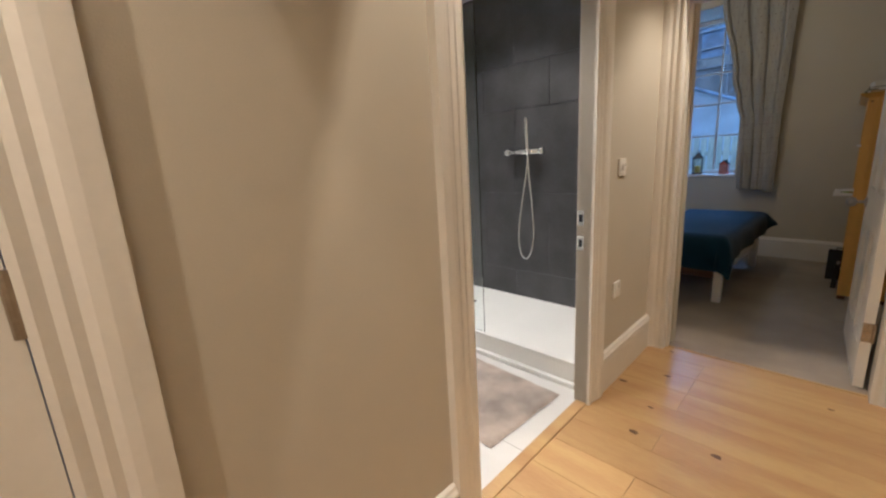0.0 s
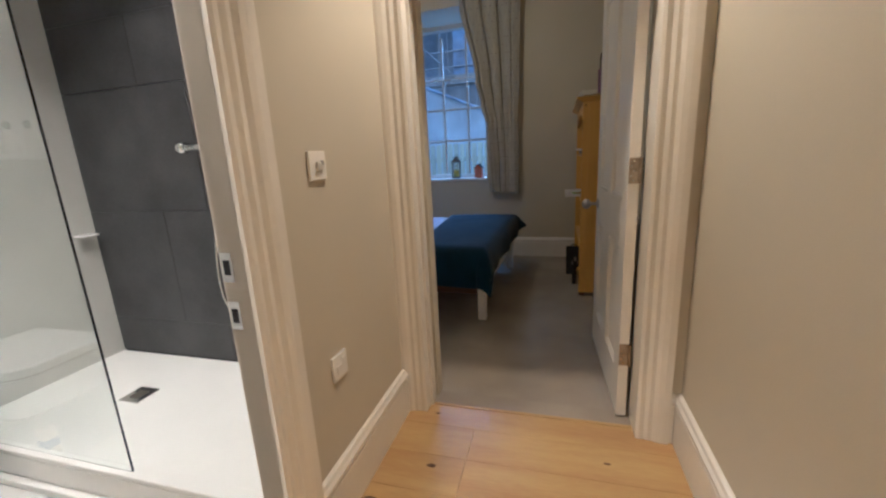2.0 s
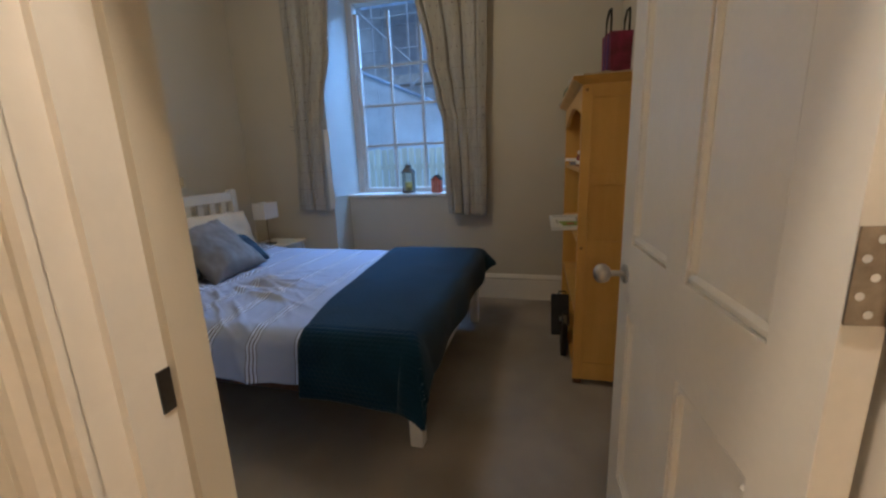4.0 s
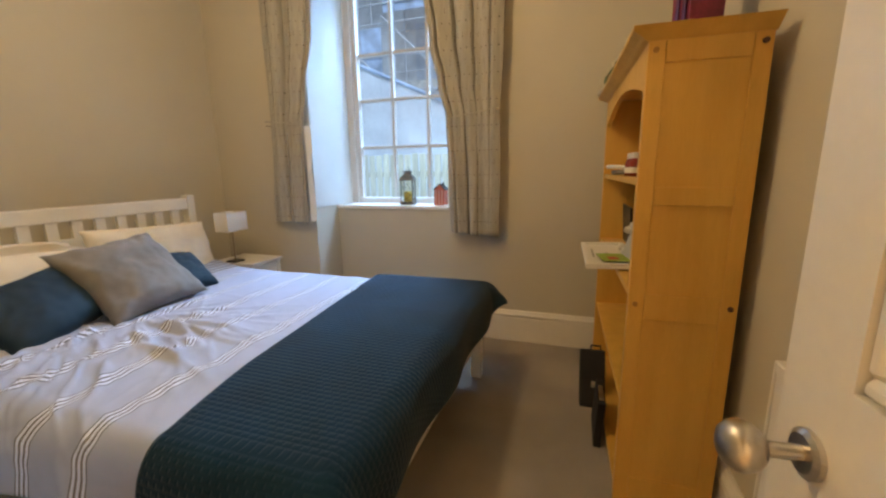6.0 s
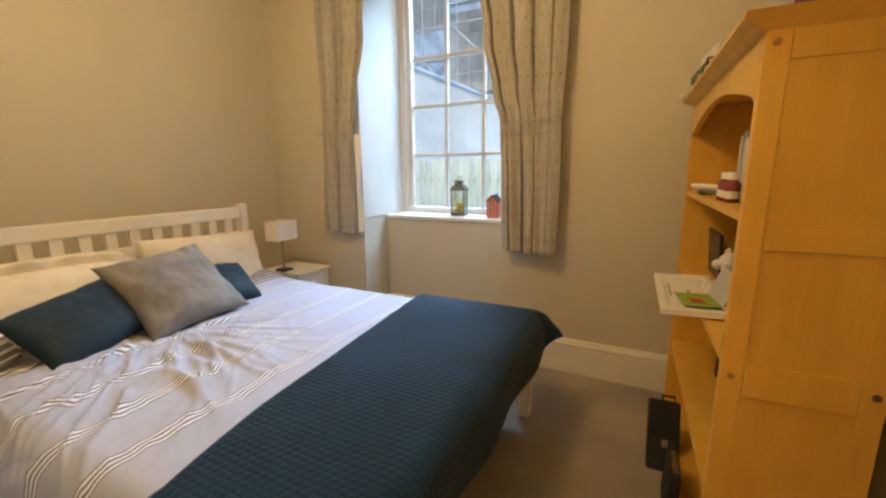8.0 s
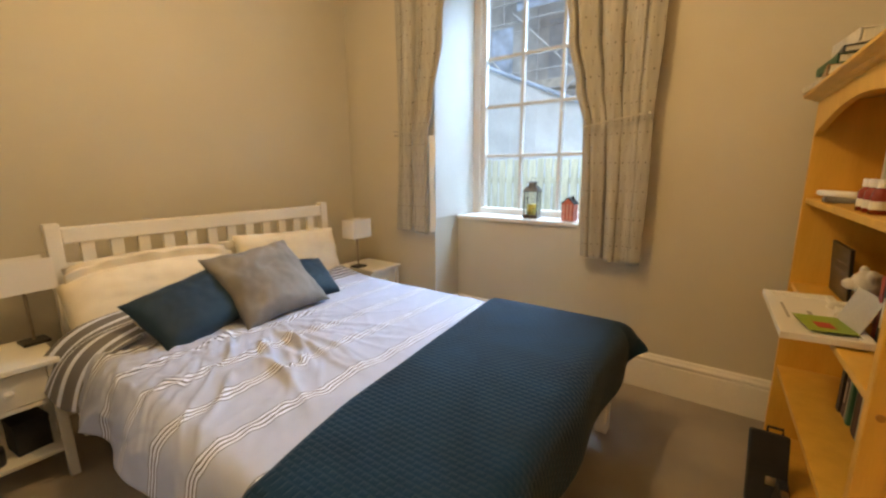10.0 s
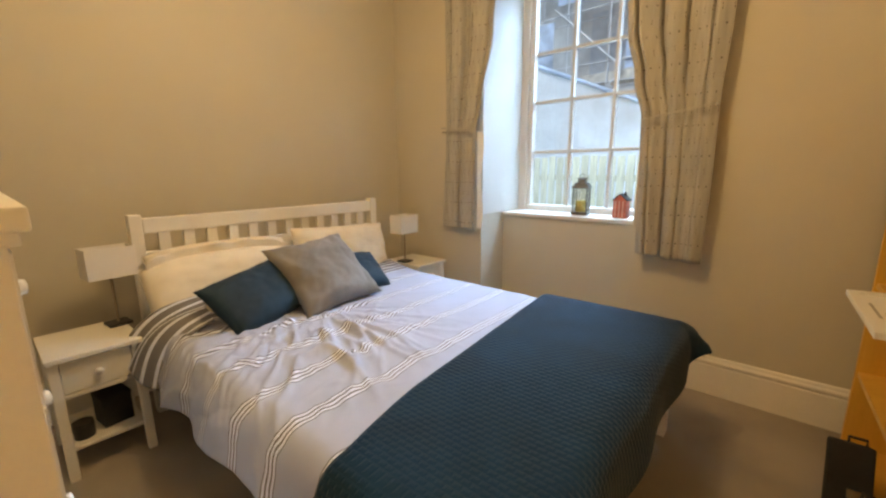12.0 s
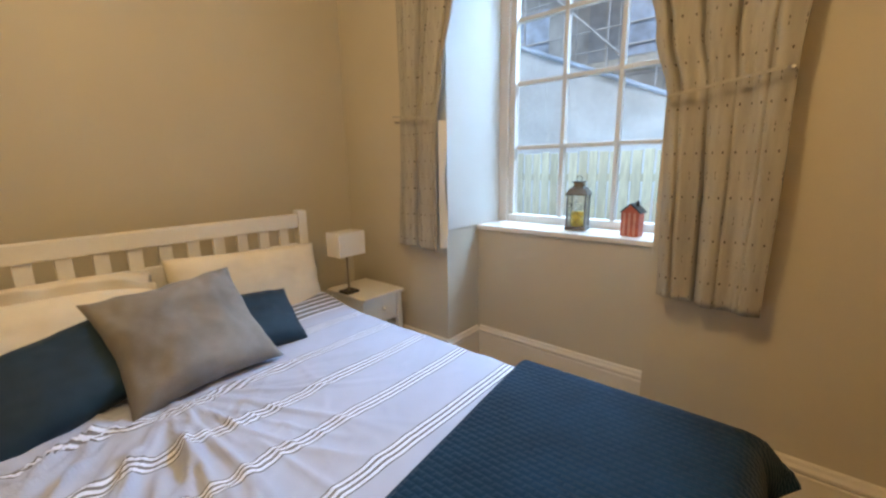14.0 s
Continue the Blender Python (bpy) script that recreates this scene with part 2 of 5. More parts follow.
def box(bm, x0, x1, y0, y1, z0, z1, bevel=0.0, segs=2):
    x0, x1, y0, y1, z0, z1 = min(x0, x1), max(x0, x1), min(y0, y1), max(y0, y1), min(z0, z1), max(z0, z1)
    r = bmesh.ops.create_cube(bm, size=1)
    for v in r["verts"]:
        v.co = ((x0 + x1) / 2 + v.co.x * (x1 - x0), (y0 + y1) / 2 + v.co.y * (y1 - y0), (z0 + z1) / 2 + v.co.z * (z1 - z0))
    if bevel:
        es = list({e for v in r["verts"] for e in v.link_edges})
        bmesh.ops.bevel(bm, geom=es, offset=bevel, segments=segs, affect="EDGES", profile=0.6)
    return bm


def slab(x0, x1, y0, y1, z0, z1, bevel=0.0, segs=2):
    return box(bmesh.new(), x0, x1, y0, y1, z0, z1, bevel, segs)


def tube(bm, pts, r, seg=10):
    """A round bar or hose along a run of points; r may be a list."""
    pts = [Vector(p) for p in pts]
    rings = []
    for i, p in enumerate(pts):
        d = (pts[min(i + 1, len(pts) - 1)] - pts[max(i - 1, 0)]).normalized()
        a = d.orthogonal().normalized() if abs(d.z) > 0.999 or i == 0 else (rings_a - d * rings_a.dot(d)).normalized()
        rings_a = a
        b = d.cross(a)
        rr = r[i] if isinstance(r, (list, tuple)) else r
        rings.append([bm.verts.new(p + rr * (math.cos(k * 2 * math.pi / seg) * a + math.sin(k * 2 * math.pi / seg) * b)) for k in range(seg)])
    for s, t in zip(rings, rings[1:]):
        for k in range(seg):
            bm.faces.new((s[k], s[(k + 1) % seg], t[(k + 1) % seg], t[k]))
    bm.faces.new(rings[0][::-1]), bm.faces.new(rings[-1])
    return bm


def prism(bm, poly, axis, a, c):
    """Extrude a polygon of (u, v) pairs from a to c along an axis ('x': u=y v=z, 'y': u=x v=z, 'z': u=x v=y)."""
    def at(u, v, w):
        return {"x": (w, u, v), "y": (u, w, v), "z": (u, v, w)}[axis]
    lo = [bm.verts.new(at(u, v, a)) for u, v in poly]
    hi = [bm.verts.new(at(u, v, c)) for u, v in poly]
    k = len(poly)
    fs = [bm.faces.new(lo), bm.faces.new(hi)] + [bm.faces.new((lo[i], lo[(i + 1) % k], hi[(i + 1) % k], hi[i])) for i in range(k)]
    bmesh.ops.recalc_face_normals(bm, faces=fs)
    return bm


def sheet(fn, nu, nv, uvs=None, thick=0.0):
    """A cloth surface from a function of (i/nu, j/nv)."""
    bm = bmesh.new()
    layer = bm.loops.layers.uv.new("UVMap")
    g = [[bm.verts.new(fn(i / nu, j / nv)) for j in range(nv + 1)] for i in range(nu + 1)]
    for i in range(nu):
        for j in range(nv):
            f = bm.faces.new((g[i][j], g[i + 1][j], g[i + 1][j + 1], g[i][j + 1]))
            f.smooth = True
            if uvs:
                for lp, (a, c) in zip(f.loops, ((i, j), (i + 1, j), (i + 1, j + 1), (i, j + 1))):
                    lp[layer].uv = uvs(a / nu, c / nv)
    return bm


def finish(name, bm, material, smooth=False):
    bm.normal_update()
    me = bpy.data.meshes.new(name)
    bm.to_mesh(me)
    bm.free()
    me.materials.append(material)
    if smooth:
        for p in me.polygons:
            p.use_smooth = True
    return me


def part(name, bm, material, parent, label="", smooth=False):
    ob = new(name, finish(name, bm, material, smooth))
    ob.parent = parent
    return tagged(ob, label)


def thing(name, m, label, category, group=""):
    ob = new(name)
    ob.empty_display_size = 0.1
    ob.matrix_world = m
    return tagged(ob, label, category, group)


def single(name, bm, material, m, label, category, group="", smooth=False):
    ob = new(name, finish(name, bm, material, smooth))
    ob.matrix_world = m
    return tagged(ob, label, category, group)


def structure(name, bm, material, label, m=None, category="", smooth=False):
    ob = new(name, finish(name, bm, material, smooth))
    if m is not None:
        ob.matrix_world = m
    return tagged(ob, label, category or name.split("_")[0], kind="structure")


ID = Matrix.Identity(4)
HALLM = pose(-0.74, 4.43, 0, 0, 0, 2.3)     # hall and bathroom stand slightly askew to the bedroom
SKIRT_H = 0.222


def skirting(bm, axis, a, c, at, side, z=0.0, h=SKIRT_H):
    """A moulded skirting board along an axis, its back at 'at', standing out towards 'side'."""
    prof = [(0, 0), (0.022, 0), (0.022, h - 0.055), (0.018, h - 0.048), (0.026, h - 0.036), (0.026, h - 0.026), (0.018, h - 0.016),
            (0.014, h - 0.004), (0.006, h), (0, h)]
    poly = [(at + side * p, z + q) for p, q in prof]
    return prism(bm, poly, axis, a, c)


def casing(bm, axis, at, side, u0, u1, z1, w=0.115, left=True, right=True):
    """Moulded architrave round an opening u0..u1 up to z1, on the wall face 'at', standing out towards 'side'."""
    prof = [(0, 0), (0, 0.014), (0.012, 0.018), (0.03, 0.014), (0.045, 0.02), (0.06, 0.018), (0.075, 0.026), (0.095, 0.03), (w, 0.03), (w, 0)]
    for u, d, on in ((u0, -1, left), (u1, 1, right)):
        if on:
            poly = [(u + d * p, at + side * q) if axis == "x" else (at + side * q, u + d * p) for p, q in prof]
            prism(bm, poly, "z", 0, z1 + w)
    head = [(at + side * q, z1 + p) for p, q in prof]
    prism(bm, head, "x" if axis == "x" else "y", u0, u1)
    return bm


# ---------------------------------------------------------------- bedroom shell
BX0, BX1, BY0, BY1, BZ = -2.985, 0.42, 4.62, 7.52, 2.95
WX0, WX1, WZ0, WZ1 = -2.055, -0.945, 0.885, 2.80   # window recess

structure("floor_bedroom", slab(BX0 - 0.2, BX1 + 0.2, 4.53, 8.2, -0.06, 0.0), CARPET, "grey-beige fitted carpet with short pile", category="carpet")
structure("ceiling_bedroom", slab(BX0 - 0.2, BX1 + 0.2, 4.5, 8.5, BZ, BZ + 0.15), CEIL, "plain white ceiling")
bm = slab(BX0 - 0.25, WX0, BY1, 8.2, 0, BZ)
box(bm, WX1, BX1 + 0.25, BY1, 8.2, 0, BZ)
box(bm, WX0, WX1, BY1, 8.2, WZ1, BZ)
structure("wall_north", bm, PAINT, "thick beige painted wall with a deep window recess")
structure("wall_window_back", slab(WX0, WX1, 7.845, 8.2, 0, WZ0 - 0.002), PAINT, "beige painted panel below the window sill")
structure("wall_west", slab(BX0 - 0.2, BX0, 4.45, BY1, 0, BZ), PAINT, "plain beige painted wall behind the bed")
structure("wall_east", slab(BX1, BX1 + 0.2, 4.62, BY1, 0, BZ), PAINT, "plain beige painted wall behind the bookcase")
structure("wall_south", slab(BX0, -0.62, 4.555, BY0, 0, BZ), PAINT, "beige painted wall beside the bedroom door")
bm = slab(WX0 - 0.001, WX0 + 0.004, BY1 + 0.003, 8.1, WZ0 + 0.03, WZ1)
box(bm, WX1 - 0.004, WX1 + 0.001, BY1 + 0.003, 8.1, WZ0 + 0.03, WZ1)
structure("window_reveal", bm, REVEAL, "white painted sides of the window recess", category="reveal")
bm = skirting(bmesh.new(), "x", WX1, BX1, BY1, -1)
structure("baseboard_north_east", bm, GLOSS, "tall moulded white skirting board", category="baseboard")
bm = skirting(bmesh.new(), "x", BX0, WX0, BY1, -1)
structure("baseboard_north_west", bm, GLOSS, "tall moulded white skirting board", category="baseboard")
bm = skirting(bmesh.new(), "x", WX0 + 0.02, WX1 - 0.02, 7.845, -1)
structure("baseboard_recess", bm, GLOSS, "tall moulded white skirting board under the window", category="baseboard")
for nm, xx, sd in (("baseboard_recess_left", WX0, 1), ("baseboard_recess_right", WX1, -1)):
    structure(nm, skirting(bmesh.new(), "y", BY1 - 0.02, 7.825, xx, sd), GLOSS, "moulded white skirting board in the recess", category="baseboard")
structure("baseboard_west", skirting(bmesh.new(), "y", BY0, BY1 - 0.025, BX0, 1), GLOSS, "tall moulded white skirting board", category="baseboard")
structure("baseboard_east", skirting(bmesh.new(), "y", BY0 + 0.2, BY1 - 0.025, BX1, -1), GLOSS, "tall moulded white skirting board", category="baseboard")
structure("baseboard_south", skirting(bmesh.new(), "x", BX0, -0.78, BY0, 1), GLOSS, "tall moulded white skirting board", category="baseboard")

# window: frame, sashes with glazing bars, panes, sill
win = structure("window_1", slab(WX0, WX0 + 0.065, 8.08, 8.19, WZ0 + 0.02, WZ1, 0.004), SASH, "white painted timber sash window of small panes", category="window")
bm = slab(WX1 - 0.045, WX1, 8.08, 8.19, WZ0 + 0.02, WZ1, 0.004)
part("window_frame", bm, SASH, win)
part("window_frame", slab(WX0 + 0.06, WX1 - 0.045, 8.08, 8.19, WZ1 - 0.05, WZ1, 0.004), SASH, win)
part("bottom_rail", slab(WX0 + 0.06, WX1 - 0.045, 8.09, 8.17, 0.905, 0.962, 0.006), SASH, win)
GX = (-1.963, -1.625, -1.303, -0.985)
GZ = (0.962, 1.40, 1.797, 2.17, 2.67)
part("stile", slab(-1.99, GX[0] + 0.012, 8.105, 8.16, 0.962, 2.67, 0.004), SASH, win)
part("stile", slab(GX[3] - 0.002, -0.988 + 0.02, 8.105, 8.16, 0.962, 2.67, 0.004), SASH, win)
for gx in GX[1:3]:
    part("glazing_bar", slab(gx - 0.013, gx + 0.013, 8.11, 8.155, 0.962, 2.67, 0.005), SASH, win)
for gz in GZ[1:4]:
    part("glazing_bar", slab(-1.945, -0.992, 8.112, 8.153, gz - 0.013, gz + 0.013, 0.005), SASH, win)
for i in range(3):
    for j in range(4):
        p = part("pane", slab(GX[i] + 0.0135, GX[i + 1] - 0.0135, 8.130, 8.134, GZ[j] + 0.0135, GZ[j + 1] - 0.0135), WINDOWGLASS, win)
        p.visible_shadow = False
part("window_sill", slab(WX0 + 0.001, WX1 - 0.001, 7.822, 8.10, 0.886, 0.914, 0.006), GLOSS, win, "white gloss window board")

# ceiling light
m = thing("ceiling_light", pose(-1.28, 5.90, BZ), "white pendant ceiling light on a short flex, switched on", "ceiling light")
part("ceiling_rose", tube(bmesh.new(), [(0, 0, -0.03), (0, 0, 0)], [0.035, 0.05], 24), PLASTIC, m)
part("flex", tube(bmesh.new(), [(0, 0, -0.24), (0, 0, -0.029)], 0.004, 8), PLASTIC, m)
part("bulb_holder", tube(bmesh.new(), [(0, 0, -0.26), (0, 0, -0.239)], 0.02, 16), PLASTIC, m)
# ---------------------------------------------------------------- hall shell (own axes)
HW, HZ = 1.185, 2.6
B0, B1, BDZ = -1.745, -0.882, 2.05          # bathroom doorway along the hall's left wall
structure("wall_hall_west", slab(-0.065, 0, B1, 0.005, 0, HZ), PAINT, "beige painted hall wall between two doorways", HALLM)
structure("wall_hall_west_near", slab(-0.065, 0, -2.70, B0, 0, HZ), PAINT, "beige painted hall wall between two doors", HALLM)
structure("wall_hall_west_far", slab(-0.065, 0, -4.3, -3.50, 0, HZ), PAINT, "beige painted hall wall", HALLM)
structure("wall_over_bathroom_door", slab(-0.065, 0, B0, B1, BDZ, HZ), PAINT, "beige painted wall over the bathroom door", HALLM)
structure("wall_hall_west_over_door", slab(-0.065, 0, -3.50, -2.70, BDZ, HZ), PAINT, "beige painted wall over a closed door", HALLM)
structure("wall_hall_east", slab(HW, HW + 0.12, -4.3, 0.16, 0, HZ), PAINT, "plain beige painted hall wall", HALLM)
structure("wall_hall_south", slab(-0.11, HW + 0.12, -4.42, -4.3, 0, HZ), PAINT, "plain beige painted wall closing the hall", HALLM)
structure("ceiling_hall", slab(-0.11, HW + 0.12, -4.42, 0.0, HZ, HZ + 0.1), CEIL, "plain white hall ceiling", HALLM)
D0, D1, DZ = 0.108, 1.024, 2.05           # bedroom doorway
structure("wall_hall_north", box(box(slab(0, D0 - 0.005, 0, 0.15, 0, BZ), D1 + 0.005, HW, 0, 0.15, 0, BZ), D0 - 0.005, D1 + 0.005, 0, 0.15, DZ + 0.03, BZ), PAINT,
          "beige painted wall round the bedroom doorway", HALLM)
bm = casing(bmesh.new(), "x", 0, -1, D0, D1, DZ, w=0.12)
structure("trim_bedroom_door", bm, GLOSS, "moulded white door surround", HALLM, category="architrave")
bm = casing(bmesh.new(), "x", 0.152, 1, D0, D1, DZ, w=0.11, right=False)
structure("trim_bedroom_door_inside", bm, GLOSS, "moulded white door surround", HALLM, category="architrave")
bm = slab(D0 - 0.02, D0, -0.003, 0.153, 0, DZ)
box(bm, D1, D1 + 0.02, -0.003, 0.153, 0, DZ)
box(bm, D0, D1, -0.003, 0.153, DZ, DZ + 0.02)
box(bm, D0, D0 + 0.014, 0.04, 0.085, 0, DZ)
box(bm, D0, D1, 0.04, 0.085, DZ - 0.014, DZ)
structure("trim_bedroom_door_lining", bm, GLOSS, "white painted door lining with stops", HALLM, category="door frame")
single("strike_plate", slab(D0 - 0.001, D0 + 0.003, 0.098, 0.125, 0.86, 0.93), DARKMETAL, HALLM, "small dark steel strike plate in the door frame", "strike plate")
# bathroom door surround
bm = casing(bmesh.new(), "y", 0, 1, B0, B1, BDZ, w=0.125)
structure("trim_bathroom_door", bm, GLOSS, "moulded white door surround", HALLM, category="architrave")
bm = slab(-0.068, 0.003, B0 - 0.02, B0, 0, BDZ)
box(bm, -0.068, 0.003, B1, B1 + 0.02, 0, BDZ)
box(bm, -0.068, 0.003, B0, B1, BDZ, BDZ + 0.02)
structure("trim_bathroom_door_lining", bm, GLOSS, "white painted door lining", HALLM, category="door frame")
for zz in (0.845, 0.965):
    k = thing("latch_keep", HALLM @ pose(-0.048, B1, zz), "satin steel latch keep let into the door lining", "latch keep", "latch keeps")
    part("plate", slab(-0.016, 0.016, -0.003, 0.0, -0.036, 0.036, 0.001), CHROME, k)
    # Black patch laid on the plate, painting in the shade of its slot.
    part("recess", slab(-0.009, 0.009, -0.0035, -0.0031, -0.018, 0.018), BLACK, k)
# skirting in the hall
structure("baseboard_hall_west", skirting(bmesh.new(), "y", B1 + 0.127, 0.0, 0, 1), GLOSS, "tall moulded white skirting board", HALLM, category="baseboard")
structure("baseboard_hall_west_near", skirting(bmesh.new(), "y", -2.58, B0 - 0.127, 0, 1), GLOSS, "tall moulded white skirting board", HALLM, category="baseboard")
structure("baseboard_hall_east", skirting(bmesh.new(), "y", -4.3, 0.0, HW, -1), GLOSS, "tall moulded white skirting board", HALLM, category="baseboard")
bm = skirting(bmesh.new(), "x", D1 + 0.12, HW - 0.024, 0, -1)
structure("baseboard_hall_north", bm, GLOSS, "short moulded white skirting board beside the door", HALLM, category="baseboard")
# closed hall door
bm = casing(bmesh.new(), "y", 0, 1, -3.48, -2.70, BDZ, w=0.13)
structure("trim_hall_door", bm, GLOSS, "moulded white door surround", HALLM, category="architrave")


def hinge(parent, m, label="steel butt hinge with five screws"):
    """Butt hinge: a leaf on the door edge, a knuckle, and screws."""
    root = part("hinge", box(slab(-0.038, 0.0, -0.003, 0.0, -0.05, 0.05, 0.001), 0.0005, 0.004, -0.003, 0.0, -0.05, 0.05), BRASSY, parent, label)
    root.matrix_local = m
    part("knuckle", tube(bmesh.new(), [(0.004, -0.005, -0.05), (0.004, -0.005, 0.05)], 0.0075, 12), BRASSY, root)
    for k, (a, z) in enumerate(((-0.02, 0.038), (-0.03, 0.019), (-0.02, 0.0), (-0.03, -0.019), (-0.02, -0.038))):
        part("screw", tube(bmesh.new(), [(a, -0.0045, z), (a, -0.002, z)], 0.0045, 8), CHROME, root)
    return root


def panel_leaf(w, h, t):
    """Door leaf with four sunk panels on both faces; x along the width, y through the thickness."""
    bm = bmesh.new()
    s, r = 0.105, 0.105
    mid, lock = w / 2, 0.865
    xs = [0, s, mid - 0.05, mid + 0.05, w - s, w]
    zs = [0, 0.2, lock - 0.105, lock + 0.10, h - r, h]
    for i in range(5):
        for j in range(5):
            panel = i in (1, 3) and j in (1, 3)
            d = 0.012 if panel else 0
            box(bm, xs[i], xs[i + 1], d, t - d, zs[j], zs[j + 1])
            if panel:
                for x0, x1, z0, z1 in ((xs[i], xs[i + 1], zs[j], zs[j] + 0.022), (xs[i], xs[i + 1], zs[j + 1] - 0.022, zs[j + 1]),
                                       (xs[i], xs[i] + 0.022, zs[j] + 0.022, zs[j + 1] - 0.022), (xs[i + 1] - 0.022, xs[i + 1], zs[j] + 0.022, zs[j + 1] - 0.022)):
                    box(bm, x0, x1, 0.003, t - 0.003, z0, z1, 0.007, 1)
    return bm


def knob_set(parent, x, y, z, d):
    """A turned door knob with its rose, standing out by d along the leaf's normal."""
    k = part("door_knob", tube(bmesh.new(), [(x, y + d * q, z) for q in (0.044, 0.047, 0.056, 0.066, 0.076, 0.085, 0.090, 0.092)],
                               [0.010, 0.018, 0.0265, 0.0295, 0.028, 0.022, 0.012, 0.003], 24), STEEL, parent, "brushed steel oval knob", True)
    part("rose", tube(bmesh.new(), [(x, y, z), (x, y + d * 0.006, z), (x, y + d * 0.010, z)], [0.028, 0.028, 0.022], 24), STEEL, k)
    part("stem", tube(bmesh.new(), [(x, y + d * 0.009, z), (x, y + d * 0.045, z)], 0.009, 14), STEEL, k)


# bedroom door, open against the side; local x runs along the leaf away from its hinges
door = structure("door_1", panel_leaf(0.83, 2.02, 0.04), GLOSS, "white four-panel door standing open into the bedroom",
                 pose(0.260, 4.586, 0.012, 0, 0, 94.6), category="door")
knob_set(door, 0.765, 0.04, 0.868, 1)
knob_set(door, 0.765, 0.0, 0.868, -1)
for zz in (0.30, 1.09, 1.85):
    hinge(door, pose(-0.001, 0.002, zz, 0, 0, -90))

door2 = structure("door_2", panel_leaf(0.765, 2.02, 0.04), GLOSS, "closed white panel door in the hall", HALLM @ pose(-0.044, -2.7035, 0.01, 0, 0, -90), category="door")
knob_set(door2, 0.70, 0.04, 0.9, 1)
for zz in (0.25, 1.09, 1.80):
    part("hinge", tube(bmesh.new(), [(-0.001, 0.048, zz - 0.05), (-0.001, 0.048, zz + 0.05)], 0.011, 12), BRASSY, door2, "dull steel hinge knuckle")

# oak floor: boards laid across the hall
floor = structure("floor_hall", slab(-0.02, HW, -4.3, 0.05, -0.05, -0.014), BROWNWOOD, "oak plank floor with knots, boards laid across the hall", HALLM, category="wood floor")
rng = random.Random(4)
y = 0.046
while y > -4.3:
    w = 0.185 if y < 0.04 else 0.145
    cut = rng.choice((1.0, 1.0, 0.3, 0.75))
    for a, c in ((0.0, HW * cut), (HW * cut, HW))[:1 if cut == 1.0 else 2]:
        part("plank", slab(a + 0.0006, c - 0.0006, max(y - w, -4.3) + 0.0006, y - 0.0006, -0.014, 0.0, 0.0008, 1), OAK, floor)
        for _ in range(rng.choice((0, 0, 1, 1))):
            kx, ky, kr = rng.uniform(a + 0.05, c - 0.05), y - w * rng.uniform(0.25, 0.75), rng.uniform(0.006, 0.014)
            poly = [(kx + kr * 1.8 * math.cos(q) * rng.uniform(0.7, 1.2), ky + kr * math.sin(q) * rng.uniform(0.7, 1.2)) for q in [j * 0.6283 for j in range(10)]]
            part("knot", prism(bmesh.new(), poly, "z", -0.002, 0.0006), KNOT, floor)
    y -= w
structure("trim_bathroom_threshold", slab(-0.055, 0.0, B0, B1, -0.01, 0.008, 0.003), OAK, "oak threshold strip at the bathroom door", HALLM, category="threshold")
structure("floor_doorway", slab(D0 - 0.015, D1 + 0.015, 0.062, 0.16, -0.05, 0.003), CARPET, "grey-beige carpet running into the doorway", HALLM, category="carpet")
structure("trim_carpet_bar", slab(D0, D1, 0.046, 0.062, -0.01, 0.004, 0.002), OAK, "thin oak bar where carpet meets boards", HALLM, category="threshold")


def wall_plate(name, y, z, label, category, rocker):
    p = thing(name, HALLM @ pose(0.0, y, z), label, category)
    part("plate", slab(0.0, 0.010, -0.043, 0.043, -0.043, 0.043, 0.004), PLASTIC, p)
    if rocker:
        part("rocker", slab(0.009, 0.019, -0.012, 0.004, -0.014, 0.012, 0.002), PLASTIC, p)
        part("dimmer", slab(0.009, 0.022, 0.012, 0.026, 0.002, 0.016, 0.003), PLASTIC, p)
    else:
        part("rocker", slab(0.009, 0.014, 0.012, 0.026, 0.008, 0.026, 0.0015), PLASTIC, p)
        part("fuse_carrier", slab(0.009, 0.0125, -0.024, 0.002, -0.02, 0.008, 0.0015), PLASTIC, p)


wall_plate("light_switch", -0.548, 1.185, "white square double light switch on the hall wall", "light switch", True)
wall_plate("wall_outlet", -0.555, 0.535, "white square switched wall outlet on the hall wall", "wall outlet", False)
for cx, cy in HALL_SPOTS:
    d = thing("downlight", pose(cx, cy, HZ), "round recessed ceiling downlight, switched on", "downlight", "hall downlights")
    part("bezel", tube(bmesh.new(), [(0, 0, -0.006), (0, 0, -0.0005)], [0.042, 0.046], 24), CHROME, d)

# ---------------------------------------------------------------- bathroom (hall axes)
TX0, TY1, TRY = -1.89, 0.045, -0.775
structure("floor_bathroom", slab(TX0 - 0.1, -0.055, -2.3, TY1, -0.06, -0.004), PALEGROUT, "pale grout under the bathroom floor tiles", HALLM, category="tile floor")
structure("ceiling_bathroom", slab(TX0 - 0.1, -0.065, -2.4, TY1 + 0.05, 2.5, 2.6), CEIL, "white bathroom ceiling", HALLM)
structure("wall_bathroom_west", slab(TX0 - 0.12, TX0, -2.4, TY1, 0, 2.5), BATHWALL, "pale bathroom wall behind the shower", HALLM)
structure("wall_bathroom_south", slab(TX0, -0.065, -2.4, -2.3, 0, 2.5), BATHWALL, "pale plastered bathroom wall", HALLM)
back = structure("wall_bathroom_north", slab(TX0 - 0.1, -0.0, TY1, 0.118, 0, 2.5), GROUT, "shower wall of large charcoal tiles", HALLM, category="tiled wall")
